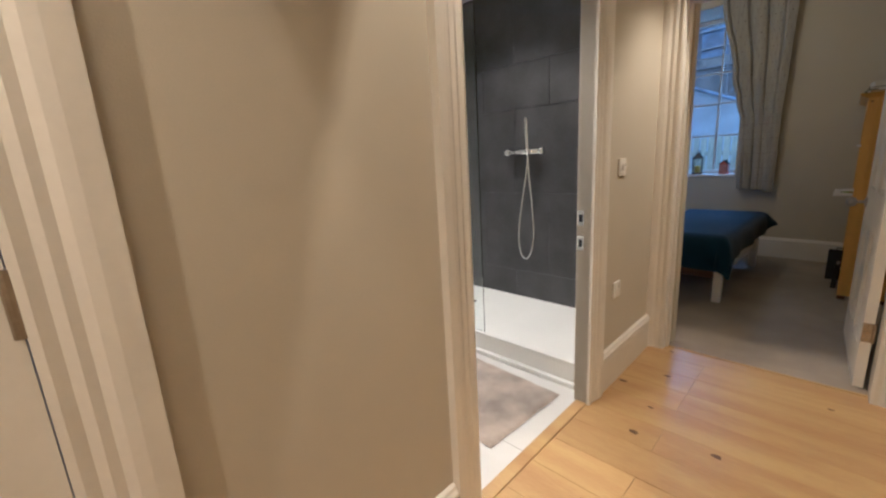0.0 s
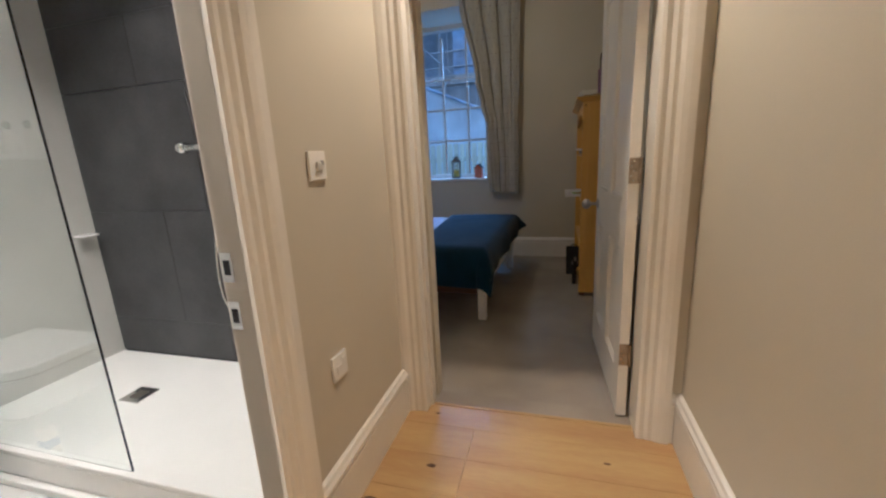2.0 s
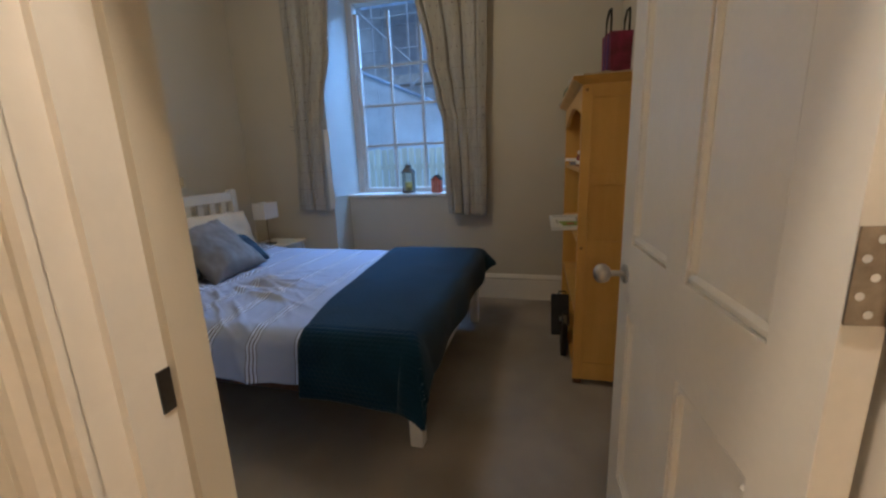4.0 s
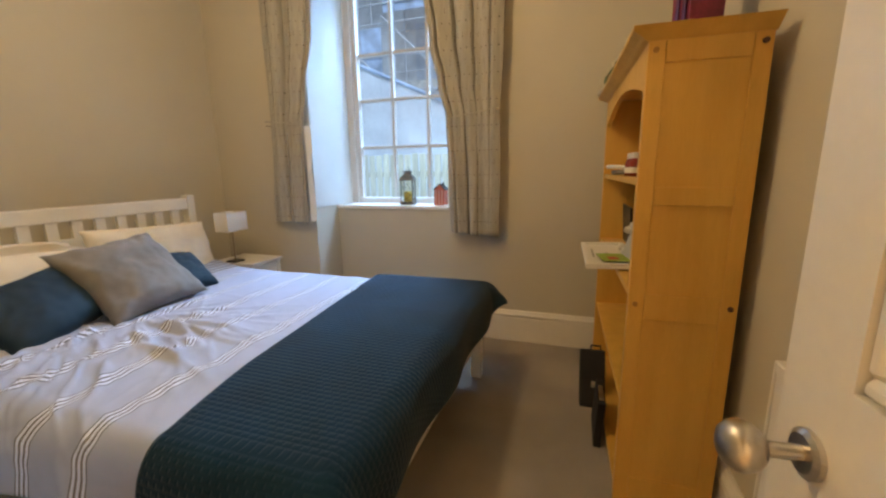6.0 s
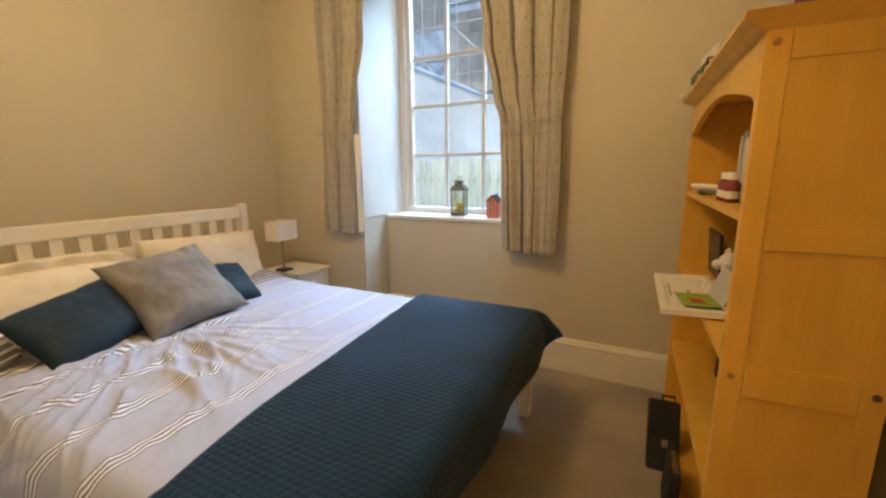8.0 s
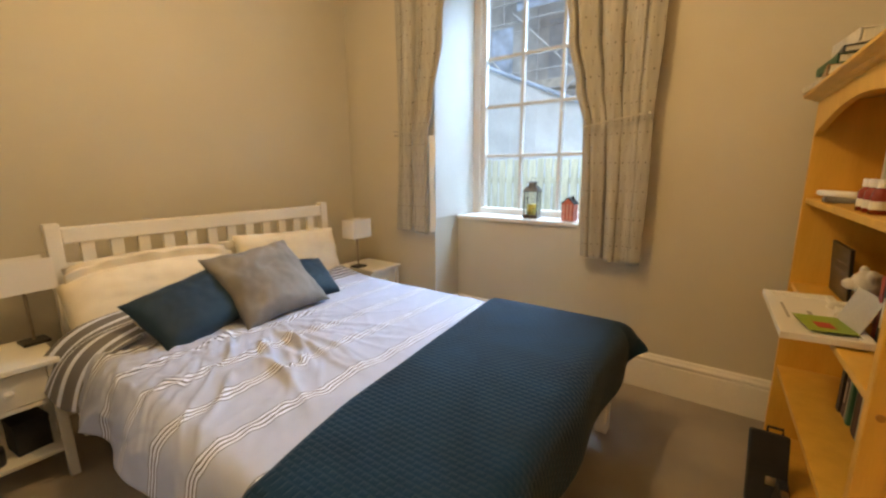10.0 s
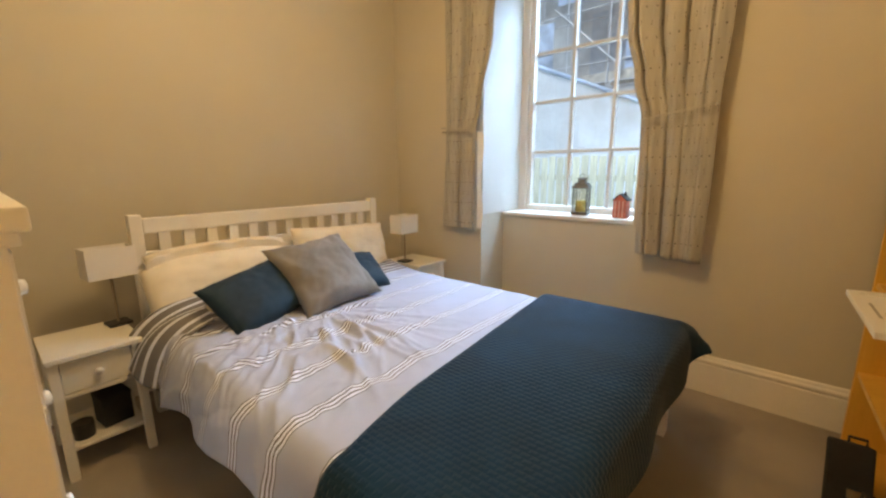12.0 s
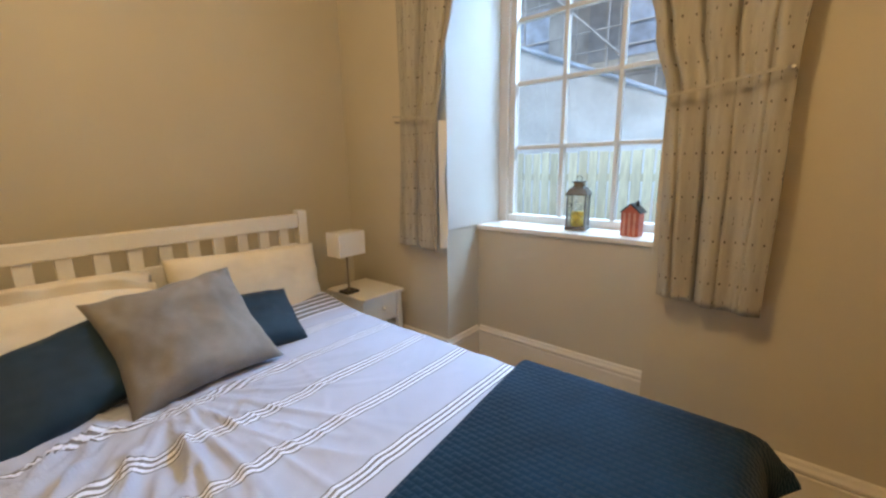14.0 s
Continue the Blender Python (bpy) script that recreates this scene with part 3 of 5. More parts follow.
tz = [0.13, 0.345, 0.985, 1.62, 1.945, 2.5]
for j in range(5):
    edges = (TX0, -1.345, -0.745, -0.066) if j % 2 else (TX0, -1.045, -0.445, -0.066)
    for a, c in zip(edges, edges[1:]):
        part("tile", slab(a + 0.0012, c - 0.0012, TY1 - 0.008, TY1, tz[j] + 0.0012, tz[j + 1] - 0.0012, 0.001, 1), TILE, back)
fb = bpy.data.objects["floor_bathroom"]
ty = -0.776
while ty > -2.2:
    for a, c in ((-1.89, -1.30), (-1.30, -0.70), (-0.70, -0.057)):
        part("tile", slab(a + 0.001, c - 0.001, max(ty - 0.6, -2.3) + 0.001, ty - 0.001, -0.004, 0.0, 0.0008, 1), BATHTILE, fb)
    ty -= 0.6

tray = thing("shower_tray", HALLM, "white raised shower tray with a square steel drain", "shower tray")
part("tray", box(slab(TX0, -0.067, TRY, TY1 - 0.009, 0, 0.122), TX0, -0.067, TRY, TRY + 0.055, 0.122, 0.142, 0.006), RESIN, tray)
part("upstand", slab(TX0, -0.067, TRY - 0.03, TRY - 0.001, 0.0, 0.03, 0.006), RESIN, tray)
drain = part("drain", slab(-1.34, -1.22, -0.40, -0.28, 0.121, 0.127, 0.002), CHROME, tray, "square chrome drain cover")
part("drain_slot", slab(-1.31, -1.25, -0.37, -0.31, 0.1265, 0.1285, 0.0005), STEEL, drain)

screen = thing("shower_screen", HALLM, "clear glass shower screen in a slim chrome profile", "shower screen")
part("glass_panel", slab(TX0 + 0.02, -0.765, TRY + 0.02, TRY + 0.028, 0.144, 2.12, 0.001), SHOWERGLASS, screen).visible_shadow = False
part("wall_profile", slab(TX0, TX0 + 0.03, TRY + 0.012, TRY + 0.036, 0.144, 2.14, 0.002), STEEL, screen)

mix = thing("shower_mixer", HALLM @ pose(-0.925, TY1 - 0.008, 1.30), "chrome bar shower mixer with hand shower and hose", "shower")
part("body", tube(bmesh.new(), [(-0.13, -0.055, 0), (0.13, -0.055, 0)], 0.021, 18), CHROME, mix, smooth=True)
for xx in (-0.075, 0.075):
    part("mount", tube(bmesh.new(), [(xx, -0.05, 0), (xx, 0.0, 0)], [0.016, 0.03], 16), CHROME, mix, smooth=True)
for a, c in ((-0.165, -0.131), (0.131, 0.165)):
    part("control_knob", tube(bmesh.new(), [(a, -0.055, 0), (a + 0.004, -0.055, 0), (c, -0.055, 0)], [0.024, 0.027, 0.027], 18), CHROME, mix, smooth=True)
part("handset_bracket", slab(0.035, 0.065, -0.085, -0.05, -0.015, 0.03, 0.004), CHROME, mix)
part("hand_shower", tube(bmesh.new(), [(0.05, -0.09, -0.03), (0.05, -0.092, 0.06), (0.049, -0.098, 0.14), (0.048, -0.104, 0.235), (0.048, -0.106, 0.245)],
                         [0.010, 0.012, 0.014, 0.015, 0.004], 14), CHROME, mix, smooth=True)
hose = []
for k in range(41):
    a = 2 * math.pi * (0.25 + k / 40)
    drop = 0.5 - 0.5 * math.sin(a)
    hose.append((0.045 + (0.095 * math.cos(a) * drop ** 0.8) - 0.015 * drop, -0.075 - 0.02 * drop, -0.03 - 0.79 * drop ** 0.85))
part("hose", tube(bmesh.new(), hose, 0.0065, 8), CHROME, mix, smooth=True)
shelf = thing("shower_shelf", HALLM @ pose(TX0, -0.075, 0.86), "small glass corner shelf in the shower", "shelf")
part("shelf_plate", slab(0.0, 0.08, 0.0, 0.08, 0, 0.01, 0.003), CERAMIC, shelf)

wc = thing("wall_hung_toilet", HALLM @ pose(TX0 + 0.004, -0.985, 0), "white wall-hung toilet with closed square-edged lid", "toilet")


def toilet_outline(s, front):
    pts = [(0, -0.19 * s), (front - 0.12, -0.19 * s)]
    for k in range(9):
        a = -math.pi / 2 + k * math.pi / 16
        pts.append((front - 0.10 + 0.10 * math.cos(a), -0.19 * s + 0.10 + 0.10 * math.sin(a)))
    return pts + [(x, -yy) for x, yy in pts[::-1]]


def loft(levels):
    bm = bmesh.new()
    rings = []
    for z, s, fr in levels:
        rings.append([bm.verts.new((x, yy, z)) for x, yy in toilet_outline(s, fr)])
    for a, c in zip(rings, rings[1:]):
        k = len(a)
        for i in range(k):
            bm.faces.new((a[i], a[(i + 1) % k], c[(i + 1) % k], c[i]))
    bm.faces.new(rings[0][::-1]), bm.faces.new(rings[-1])
    return bm


part("bowl", loft([(0.16, 0.72, 0.34), (0.175, 0.80, 0.40), (0.21, 0.92, 0.47), (0.30, 0.985, 0.50), (0.392, 1.0, 0.51)]), CERAMIC, wc)
# The seat's dark colour paints in the shade of the gap under the lid.
part("seat", loft([(0.395, 0.985, 0.505), (0.402, 0.985, 0.505)]), mat("seat_gap_shade", (0.3, 0.28, 0.25), 0.5), wc)
part("lid", loft([(0.403, 1.0, 0.512), (0.42, 1.01, 0.515), (0.436, 1.005, 0.512), (0.442, 0.97, 0.498)]), CERAMIC, wc, "white lid with rounded corners")
fp = thing("flush_plate", HALLM @ pose(TX0, -1.0, 0.98), "white dual flush plate on the wall", "flush plate")
part("plate", slab(0, 0.012, -0.12, 0.12, -0.08, 0.08, 0.003), CERAMIC, fp)
for a, c in ((-0.105, 0.02), (0.03, 0.105)):
    part("button", slab(0.011, 0.016, a, c, -0.03, 0.055, 0.002), PLASTIC, fp)
# shelf niche over the toilet
nic = thing("wall_shelf_cabinet", HALLM @ pose(TX0, -1.2, 1.30), "charcoal framed wall niche with a pale back above the toilet", "wall niche")
part("niche_back", slab(0.001, 0.012, -0.75, 0.36, 0.016, 0.9), CERAMIC, nic)
part("niche_side", slab(0.001, 0.10, 0.36, 0.42, -0.01, 0.93, 0.002), mat("grey_niche_tile", (0.17, 0.17, 0.165), 0.4, var=0.1), nic)
part("niche_shelf", slab(0.001, 0.11, -0.75, 0.36, -0.012, 0.014, 0.002), RESIN, nic)
for k, (yy, hh) in enumerate(((0.02, 0.12), (-0.05, 0.15), (-0.13, 0.16), (-0.21, 0.13))):
    bt = thing("soap_bottle", HALLM @ pose(TX0 + 0.055, -1.2 + yy, 1.314), "small white bottle with a dark pump cap on the niche shelf", "bottle", "niche bottles")
    part("bottle", tube(bmesh.new(), [(0, 0, 0), (0, 0, hh * 0.62), (0, 0, hh * 0.75)], [0.026, 0.026, 0.010], 16), PLASTIC, bt, smooth=True)
    part("cap", tube(bmesh.new(), [(0, 0, hh * 0.75), (0, 0, hh * 0.92), (0, 0, hh)], [0.009, 0.016, 0.012], 12), BLACKGLOSS, bt)
for yy in (0.10, 0.225):
    tw = thing("rolled_towel", HALLM @ pose(TX0 + 0.056, -1.2 + yy, 1.314 + 0.044), "white rolled towel lying on the niche shelf", "towel", "rolled towels")
    part("roll", tube(bmesh.new(), [(0, 0.0, 0), (0, 0.006, 0), (0, 0.05, 0.001), (0, 0.106, 0), (0, 0.112, 0)], [0.030, 0.042, 0.0435, 0.042, 0.030], 20), PLUSH, tw, smooth=True)
bx = thing("toiletry_box", HALLM @ pose(TX0 + 0.015, -1.62, 1.3145), "cream cardboard box on the niche shelf", "box")
part("carton", slab(0, 0.08, 0, 0.14, 0, 0.06, 0.003), CREAM, bx)
can = thing("cleaner_bottle", HALLM @ pose(-1.43, -0.87, 0), "white and blue cleaner bottle on the floor behind the toilet", "bottle")
part("bottle", slab(-0.03, 0.03, -0.025, 0.025, 0, 0.15, 0.012), PLASTIC, can)
part("label_band", slab(-0.0305, 0.0305, -0.0255, 0.0255, 0.04, 0.10, 0.012), mat("blue_label", (0.12, 0.25, 0.45), 0.4), can)
mt = sheet(lambda u, v: (-1.02 + 0.85 * u + 0.03 * v, -1.415 + 0.565 * v - 0.045 * u, 0.016 + 0.006 * noise.noise((u * 9, v * 7, 2)) - (0.012 if min(u, v, 1 - u, 1 - v) < 0.01 else 0)), 48, 36)
single("bath_mat", mt, BATHMAT, HALLM, "rumpled taupe shaggy bath mat on the pale floor", "bath mat", smooth=True)
for cx, cy in BATH_SPOTS:
    # The second fitting is made up to go with the added fill.
    d = thing("downlight", pose(cx, cy, 2.5), "round recessed ceiling downlight, switched on", "downlight", "bathroom downlights")
    part("bezel", tube(bmesh.new(), [(0, 0, -0.006), (0, 0, -0.0005)], [0.042, 0.046], 24), CHROME, d)
    part("lens", tube(bmesh.new(), [(0, 0, -0.0075), (0, 0, -0.0062)], 0.03, 20), glow("downlight_lens", (1, 0.9, 0.75), 12), d)

# ---------------------------------------------------------------- bed
bed = thing("double_bed", pose(-2.67, 6.2, 0), "white painted double bed with slatted headboard", "bed")
for yy in (-0.762, 0.722):
    part("headboard_post", slab(-0.055, 0.005, yy - 0.002, yy + 0.052, 0, 1.052, 0.005), WHITEWOOD, bed)
part("top_rail", slab(-0.05, 0.0, -0.71, 0.72, 0.955, 1.032, 0.008), WHITEWOOD, bed)
part("lower_rail", slab(-0.045, -0.005, -0.71, 0.72, 0.72, 0.862, 0.004), WHITEWOOD, bed)
part("bottom_board", slab(-0.045, -0.005, -0.71, 0.72, 0.25, 0.50, 0.004), WHITEWOOD, bed)
pitch = 1.43 / 12.52
for k in range(12):
    yy = -0.71 + pitch * (k + 0.52) + 0.003
    part("slat", slab(-0.035, -0.013, yy, yy + pitch * 0.46, 0.861, 0.956, 0.002, 1), WHITEWOOD, bed)
for yy in (-0.635, 0.755):
    part("foot_leg", slab(2.035, 2.095, yy - 0.03, yy + 0.03, 0, 0.36, 0.005), WHITEWOOD, bed)
for yy in (-0.66, 0.70):
    part("side_rail", slab(0.006, 2.034, yy, yy + 0.022, 0.20, 0.34, 0.003), BROWNWOOD, bed, "dark brown side rail")
part("foot_rail", slab(2.045, 2.07, -0.60, 0.72, 0.20, 0.36, 0.003), WHITEWOOD, bed)
part("slat_base", slab(0.006, 2.04, -0.69, 0.69, 0.30, 0.325), BROWNWOOD, bed)
single("mattress", slab(-0.0, 2.00, -0.68, 0.68, 0.327, 0.515, 0.05, 4), CREAM, pose(-2.66, 6.2, 0), "cream mattress on the bed", "mattress", smooth=True)

TOP = 0.553
Y0, Y1, XF = 5.475, 6.92, -0.585


def hang(d, r=0.05):
    """How far cloth goes out and down once it has run d past an edge."""
    if d <= 0:
        return 0.0, 0.0
    out = r * (1 - math.exp(-d / r))
    return out, d - out * 0.85


def ridge(a, c, seed):
    """Sharp creases where smooth noise crosses nought."""
    return max(0.0, 1 - abs(noise.noise((a, c, seed))) * 4.2) ** 2


def crease(p, q):
    """Rumpled folds that fan out from the near cushion, dying away under the throw."""
    w = math.exp(-((p + 1.78) / 0.55) ** 2 - ((q - 5.75) / 0.48) ** 2)
    a, c = p + 2.05, q - 6.05
    turn, far = math.atan2(c, a), math.hypot(a, c)
    f = 0.030 * w * ridge(turn * 3.4, far * 1.1, 0.3) * min(1.0, far * 3)
    f += 0.022 * w * ridge(turn * 6.5 + 0.6 * far, far * 1.6, 4.7) * min(1.0, far * 2.5)
    f += 0.016 * w * ridge((0.8 * p - 0.6 * q) * 2.6, (0.8 * q + 0.6 * p) * 8.5, 2.2)
    f += 0.006 * ridge(p * 4.5, q * 1.6, 9.1) * (0.35 + w) + 0.004 * ridge(p * 9 + q * 3, q * 4, 5.5) * (0.25 + w)
    f += 0.010 * noise.noise((p * 2.2, q * 2.2, 1)) + 0.004 * noise.noise((p * 7, q * 4, 3))
    return f * max(0.0, min(1.0, (-1.08 - p) / 0.22))


def duvet_at(u, v):
    p = -2.48 + 1.60 * u
    flare = max(0.0, min(1.0, (-2.12 - p) / 0.30))
    near, far = 0.295 - 0.085 * flare, 0.30
    q = (Y0 - near) + v * (Y1 + far - Y0 + near)
    z, yy = TOP + crease(p, q), q
    calm = max(0.0, min(1.0, (-0.95 - p) / 0.45))
    if p < -2.1:
        z += 0.06 * ((-2.1 - p) / 0.42) ** 1.5
    if q < Y0:
        o, dn = hang(Y0 - q, 0.10)
        fold = 0.012 * math.sin(p * 15 + 1) + 0.014 * noise.noise((p * 6, q * 2.5, 2)) + 0.022 * ridge(p * 4 + q * 2, q * 3 - p, 7.3) - 0.014 * ridge(p * 3 - q * 4, q * 2, 1.9)
        yy, z = Y0 - o - calm * (fold * min(1, dn * 4) + 0.12 * dn) + (1 - calm) * 0.03 * min(1, dn * 8), z - dn
    elif q > Y1:
        o, dn = hang(q - Y1)
        yy, z = Y1 + o + calm * 0.015 * math.sin(p * 13) * min(1, dn * 4), z - dn
    w = math.exp(-((p + 1.80) / 0.55) ** 2 - ((q - 5.70) / 0.50) ** 2)
    slip = 0.050 * w * noise.noise((p * 3, q * 8, 6)) + 0.034 * w * noise.noise((p * 4, q * 19, 2))
    return p + slip, yy, z


duvet = single("duvet", sheet(duvet_at, 190, 230, lambda u, v: (-2.48 + 1.60 * u, v)), STRIPES, ID, "pale grey striped cotton duvet, rumpled towards the pillows", "duvet")
sol = duvet.modifiers.new("thickness", "SOLIDIFY")
sol.thickness, sol.offset = 0.02, -1


def flap_at(u, v):
    """Turned-back corner hanging towards the nightstand; v runs down from the top of the bed."""
    a = Vector((-2.36, 5.62, 0.665)).lerp(Vector((-2.47, 5.275, 0.425)), v)
    c = Vector((-2.15, 5.58, 0.602)).lerp(Vector((-2.17, 5.385, 0.315)), v)
    q = a.lerp(c, u)
    bulge = math.sin(math.pi * v) * 0.055
    return q.x, q.y - bulge * 0.8 + 0.012 * math.sin(u * 9), q.z + bulge + 0.008 * math.sin(u * 12 + v * 3)


fl = part("turned_back_flap", sheet(flap_at, 40, 50, lambda u, v: (-2.53 + 0.24 * u, v)), STRIPES, duvet, "charcoal flap with narrow white stripes", True)
so = fl.modifiers.new("thickness", "SOLIDIFY")
so.thickness, so.offset = 0.012, -1


def throw_at(u, v):
    near, far = 0.33, 0.22
    q = (Y0 - near) + v * (Y1 + far - Y0 + near)
    start = -1.22 + 0.105 * (Y1 - max(q, Y0)) + 0.045 * max(0.0, min(1.0, (5.80 - q) / 0.33)) ** 1.4
    p = start + (XF + 0.27 - start) * u
    x, yy, z = p, q, TOP + 0.014 + 0.008 * noise.noise((p * 2.5, q * 2.5, 8))
    dx = max(0.0, p - XF)
    dy = max(0.0, Y0 - q, q - Y1)
    side = -1 if q < Y0 else 1
    d = math.hypot(dx, dy)
    if d > 0:
        o, dn = hang(d, 0.095)
        corner = min(dx, dy) / d
        flare = (0.35 if side < 0 else 0.6) * corner
        wob = 0.015 * math.sin(p * 9 + q * 11) * min(1, dn * 4)
        x = min(p, XF) + (0.8 * o + flare * dn + wob) * dx / d
        yy = min(max(q, Y0), Y1) + side * (o + 0.02 + 0.06 * dn + flare * dn * (dx > 0 and side < 0) + wob) * dy / d
        z -= dn * (1.0 if dx < dy else 0.86) * (1.0 - (0.22 if side < 0 else 0.75) * corner)
    return x, yy, max(z, 0.20)


throw = single("bed_throw", sheet(throw_at, 100, 160, lambda u, v: (0.88 * u, 1.98 * v)), QUILT, ID, "dark teal quilted throw over the foot of the bed", "bed throw")
for a, c in ((0.0, None), (1.0, None), (None, 0.0), (None, 1.0)):
    run = [throw_at(a if a is not None else k / 90, c if c is not None else k / 90) for k in range(91)]
    part("binding", tube(bmesh.new(), [Vector(q) + Vector((0, 0, 0.006)) for q in run], 0.0085, 6), QUILT, throw, smooth=True)
sol = throw.modifiers.new("thickness", "SOLIDIFY")
sol.thickness, sol.offset = 0.014, 1


def pillow(w, h, t, seed, pinch=0.05, lump=0.01, sag=0.0):
    """A stuffed cushion lying in x (width), y (height), z (thickness)."""
    n = 36
    bm = bmesh.new()
    rows = []
    for s in (1, -1):
        g = []
        for i in range(n + 1):
            r = []
            for j in range(n + 1):
                a, c = 2 * i / n - 1, 2 * j / n - 1
                th = t / 2 * (max(0, (1 - abs(a) ** 3.0) * (1 - abs(c) ** 3.0))) ** 0.5
                k = lump * noise.noise((a * 2.1, c * 2.1, seed + s)) + 0.4 * lump * noise.noise((a * 6, c * 6, seed + 2 * s))
                x = w / 2 * a * (1 - pinch * (1 - c * c) * abs(a))
                y = h / 2 * c * (1 - pinch * (1 - a * a) * abs(c)) - sag * abs(a) ** 3 * (0.4 + 0.6 * max(0, c))
                r.append(bm.verts.new((x, y, s * (th + k * (th > 0.004)))))
            g.append(r)
        rows.append(g)
        for i in range(n):
            for j in range(n):
                q = (g[i][j], g[i + 1][j], g[i + 1][j + 1], g[i][j + 1])
                bm.faces.new(q if s > 0 else q[::-1])
    bmesh.ops.remove_doubles(bm, verts=bm.verts, dist=0.0004)
    return bm


def lean(cx, cy, cz, right, up):
    """Pose from a centre, the direction of the width and the direction of the height."""
    r = Vector(right).normalized()
    u = Vector(up)
    u = (u - r * u.dot(r)).normalized()
    w = r.cross(u)
    return Matrix.Translation((cx, cy, cz)) @ Matrix((r, u, w)).transposed().to_4x4()


single("pillow", pillow(0.72, 0.42, 0.18, 1, 0.03, 0.013, 0.04), CREAM, lean(-2.57, 5.82, 0.69, (0, 1, 0.0), (-0.36, 0, 1)), "plump cream pillow against the headboard", "pillow", "bed pillows", True)
single("pillow", pillow(0.74, 0.42, 0.17, 2, 0.03, 0.013), CREAM, lean(-2.545, 6.58, 0.685, (0, 1, -0.05), (-0.30, 0, 1)), "plump cream pillow against the headboard", "pillow", "bed pillows", True)
fp_ = single("pillow", pillow(0.78, 0.44, 0.15, 3, 0.02, 0.014, 0.06), CREAM, lean(-2.43, 5.80, 0.655, (0.03, 1, 0.0), (-0.55, 0, 1)), "soft cream pillow lying in front of another", "pillow", "bed pillows", True)
fr = sheet(lambda u, v: (-0.36 + 0.72 * u, 0.205 + 0.045 * v - 0.055 * abs(2 * u - 1) ** 3, 0.03 * v + (0.010 * math.sin(u * 31) + 0.008 * math.sin(u * 17 + 1)) * v), 70, 6)
ob = part("open_hem", fr, CREAM, fp_, smooth=True)
so = ob.modifiers.new("thickness", "SOLIDIFY")
so.thickness, so.offset = 0.005, 0
single("cushion", pillow(0.49, 0.47, 0.17, 5, 0.11, 0.018), GREYVELVET, lean(-2.14, 6.155, 0.715, (-0.02, 0.47, 0.03), (-0.33, 0.02, 0.29)), "grey velvet square scatter cushion", "cushion", "scatter cushions", True)
single("cushion", pillow(0.46, 0.32, 0.13, 7, 0.05, 0.008), NAVY, lean(-2.15, 5.795, 0.668, (-0.13, 0.42, 0.06), (-0.27, -0.02, 0.24)), "dark navy satin oblong cushion", "cushion", "scatter cushions", True)
single("cushion", pillow(0.40, 0.30, 0.12, 9, 0.05, 0.008), NAVY, lean(-2.22, 6.41, 0.652, (0.02, 0.4, -0.03), (-0.27, 0.0, 0.21)), "dark navy satin cushion behind the grey one", "cushion", "scatter cushions", True)

# ---------------------------------------------------------------- nightstands and lamps


def nightstand():
    n = thing("nightstand", pose(-2.39, 5.205, 0), "white painted nightstand with one drawer and a low shelf", "nightstand", "nightstands")
    part("top", slab(-0.36, 0.02, -0.158, 0.158, 0.517, 0.538, 0.004), WHITEWOOD, n)
    for xx, tilt in ((-0.33, -1), (-0.02, 1)):
        for yy in (-0.135, 0.135):
            bm = slab(xx - 0.017, xx + 0.017, yy - 0.017, yy + 0.017, 0, 0.516, 0.003)
            for v in bm.verts:
                if v.co.z < 0.1:
                    v.co.x += 0.022 * tilt
            part("leg", bm, WHITEWOOD, n)
    for yy in (-0.135, 0.135):
        part("side_panel", slab(-0.315, -0.037, yy - 0.008, yy + 0.008, 0.355, 0.516), WHITEWOOD, n)
    part("back_panel", slab(-0.335, -0.322, -0.118, 0.118, 0.355, 0.516), WHITEWOOD, n)
    part("drawer_floor", slab(-0.32, -0.02, -0.118, 0.118, 0.355, 0.365), WHITEWOOD, n)
    d = part("drawer_front", slab(-0.028, -0.008, -0.115, 0.115, 0.372, 0.507, 0.003), WHITEWOOD, n)
    part("knob", tube(bmesh.new(), [(-0.008, 0, 0.44), (0.004, 0, 0.44), (0.010, 0, 0.44), (0.018, 0, 0.44), (0.020, 0, 0.44)], [0.006, 0.006, 0.014, 0.012, 0.003], 16), WHITEWOOD, d, smooth=True)
    part("rail", slab(-0.032, -0.01, -0.118, 0.118, 0.35, 0.37, 0.002), WHITEWOOD, n)
    part("shelf", slab(-0.335, -0.012, -0.13, 0.13, 0.115, 0.132, 0.003), WHITEWOOD, n)
    return n


ns = nightstand()
ns2 = copy_thing(ns, pose(-2.345, 7.25, 0))


def table_lamp(m):
    n = thing("table_lamp", m, "small table lamp with a white box shade, switched off", "table lamp", "bedside lamps")
    part("base", slab(-0.045, 0.045, -0.045, 0.045, 0, 0.014, 0.003), DARKMETAL, n)
    part("stem", tube(bmesh.new(), [(0, 0, 0.013), (0, 0, 0.25)], 0.006, 12), BRASSY, n)
    bm = bmesh.new()
    for x0, x1, y0, y1 in ((-0.06, 0.06, -0.095, -0.091), (-0.06, 0.06, 0.091, 0.095), (-0.06, -0.056, -0.091, 0.091), (0.056, 0.06, -0.091, 0.091)):
        box(bm, x0, x1, y0, y1, 0.238, 0.378)
    part("shade", bm, SHADE, n, "white linen box shade")
    part("bulb", tube(bmesh.new(), [(0, 0, 0.25), (0, 0, 0.28), (0, 0, 0.32), (0, 0, 0.34)], [0.012, 0.022, 0.026, 0.006], 14), CERAMIC, n, smooth=True)
    return n


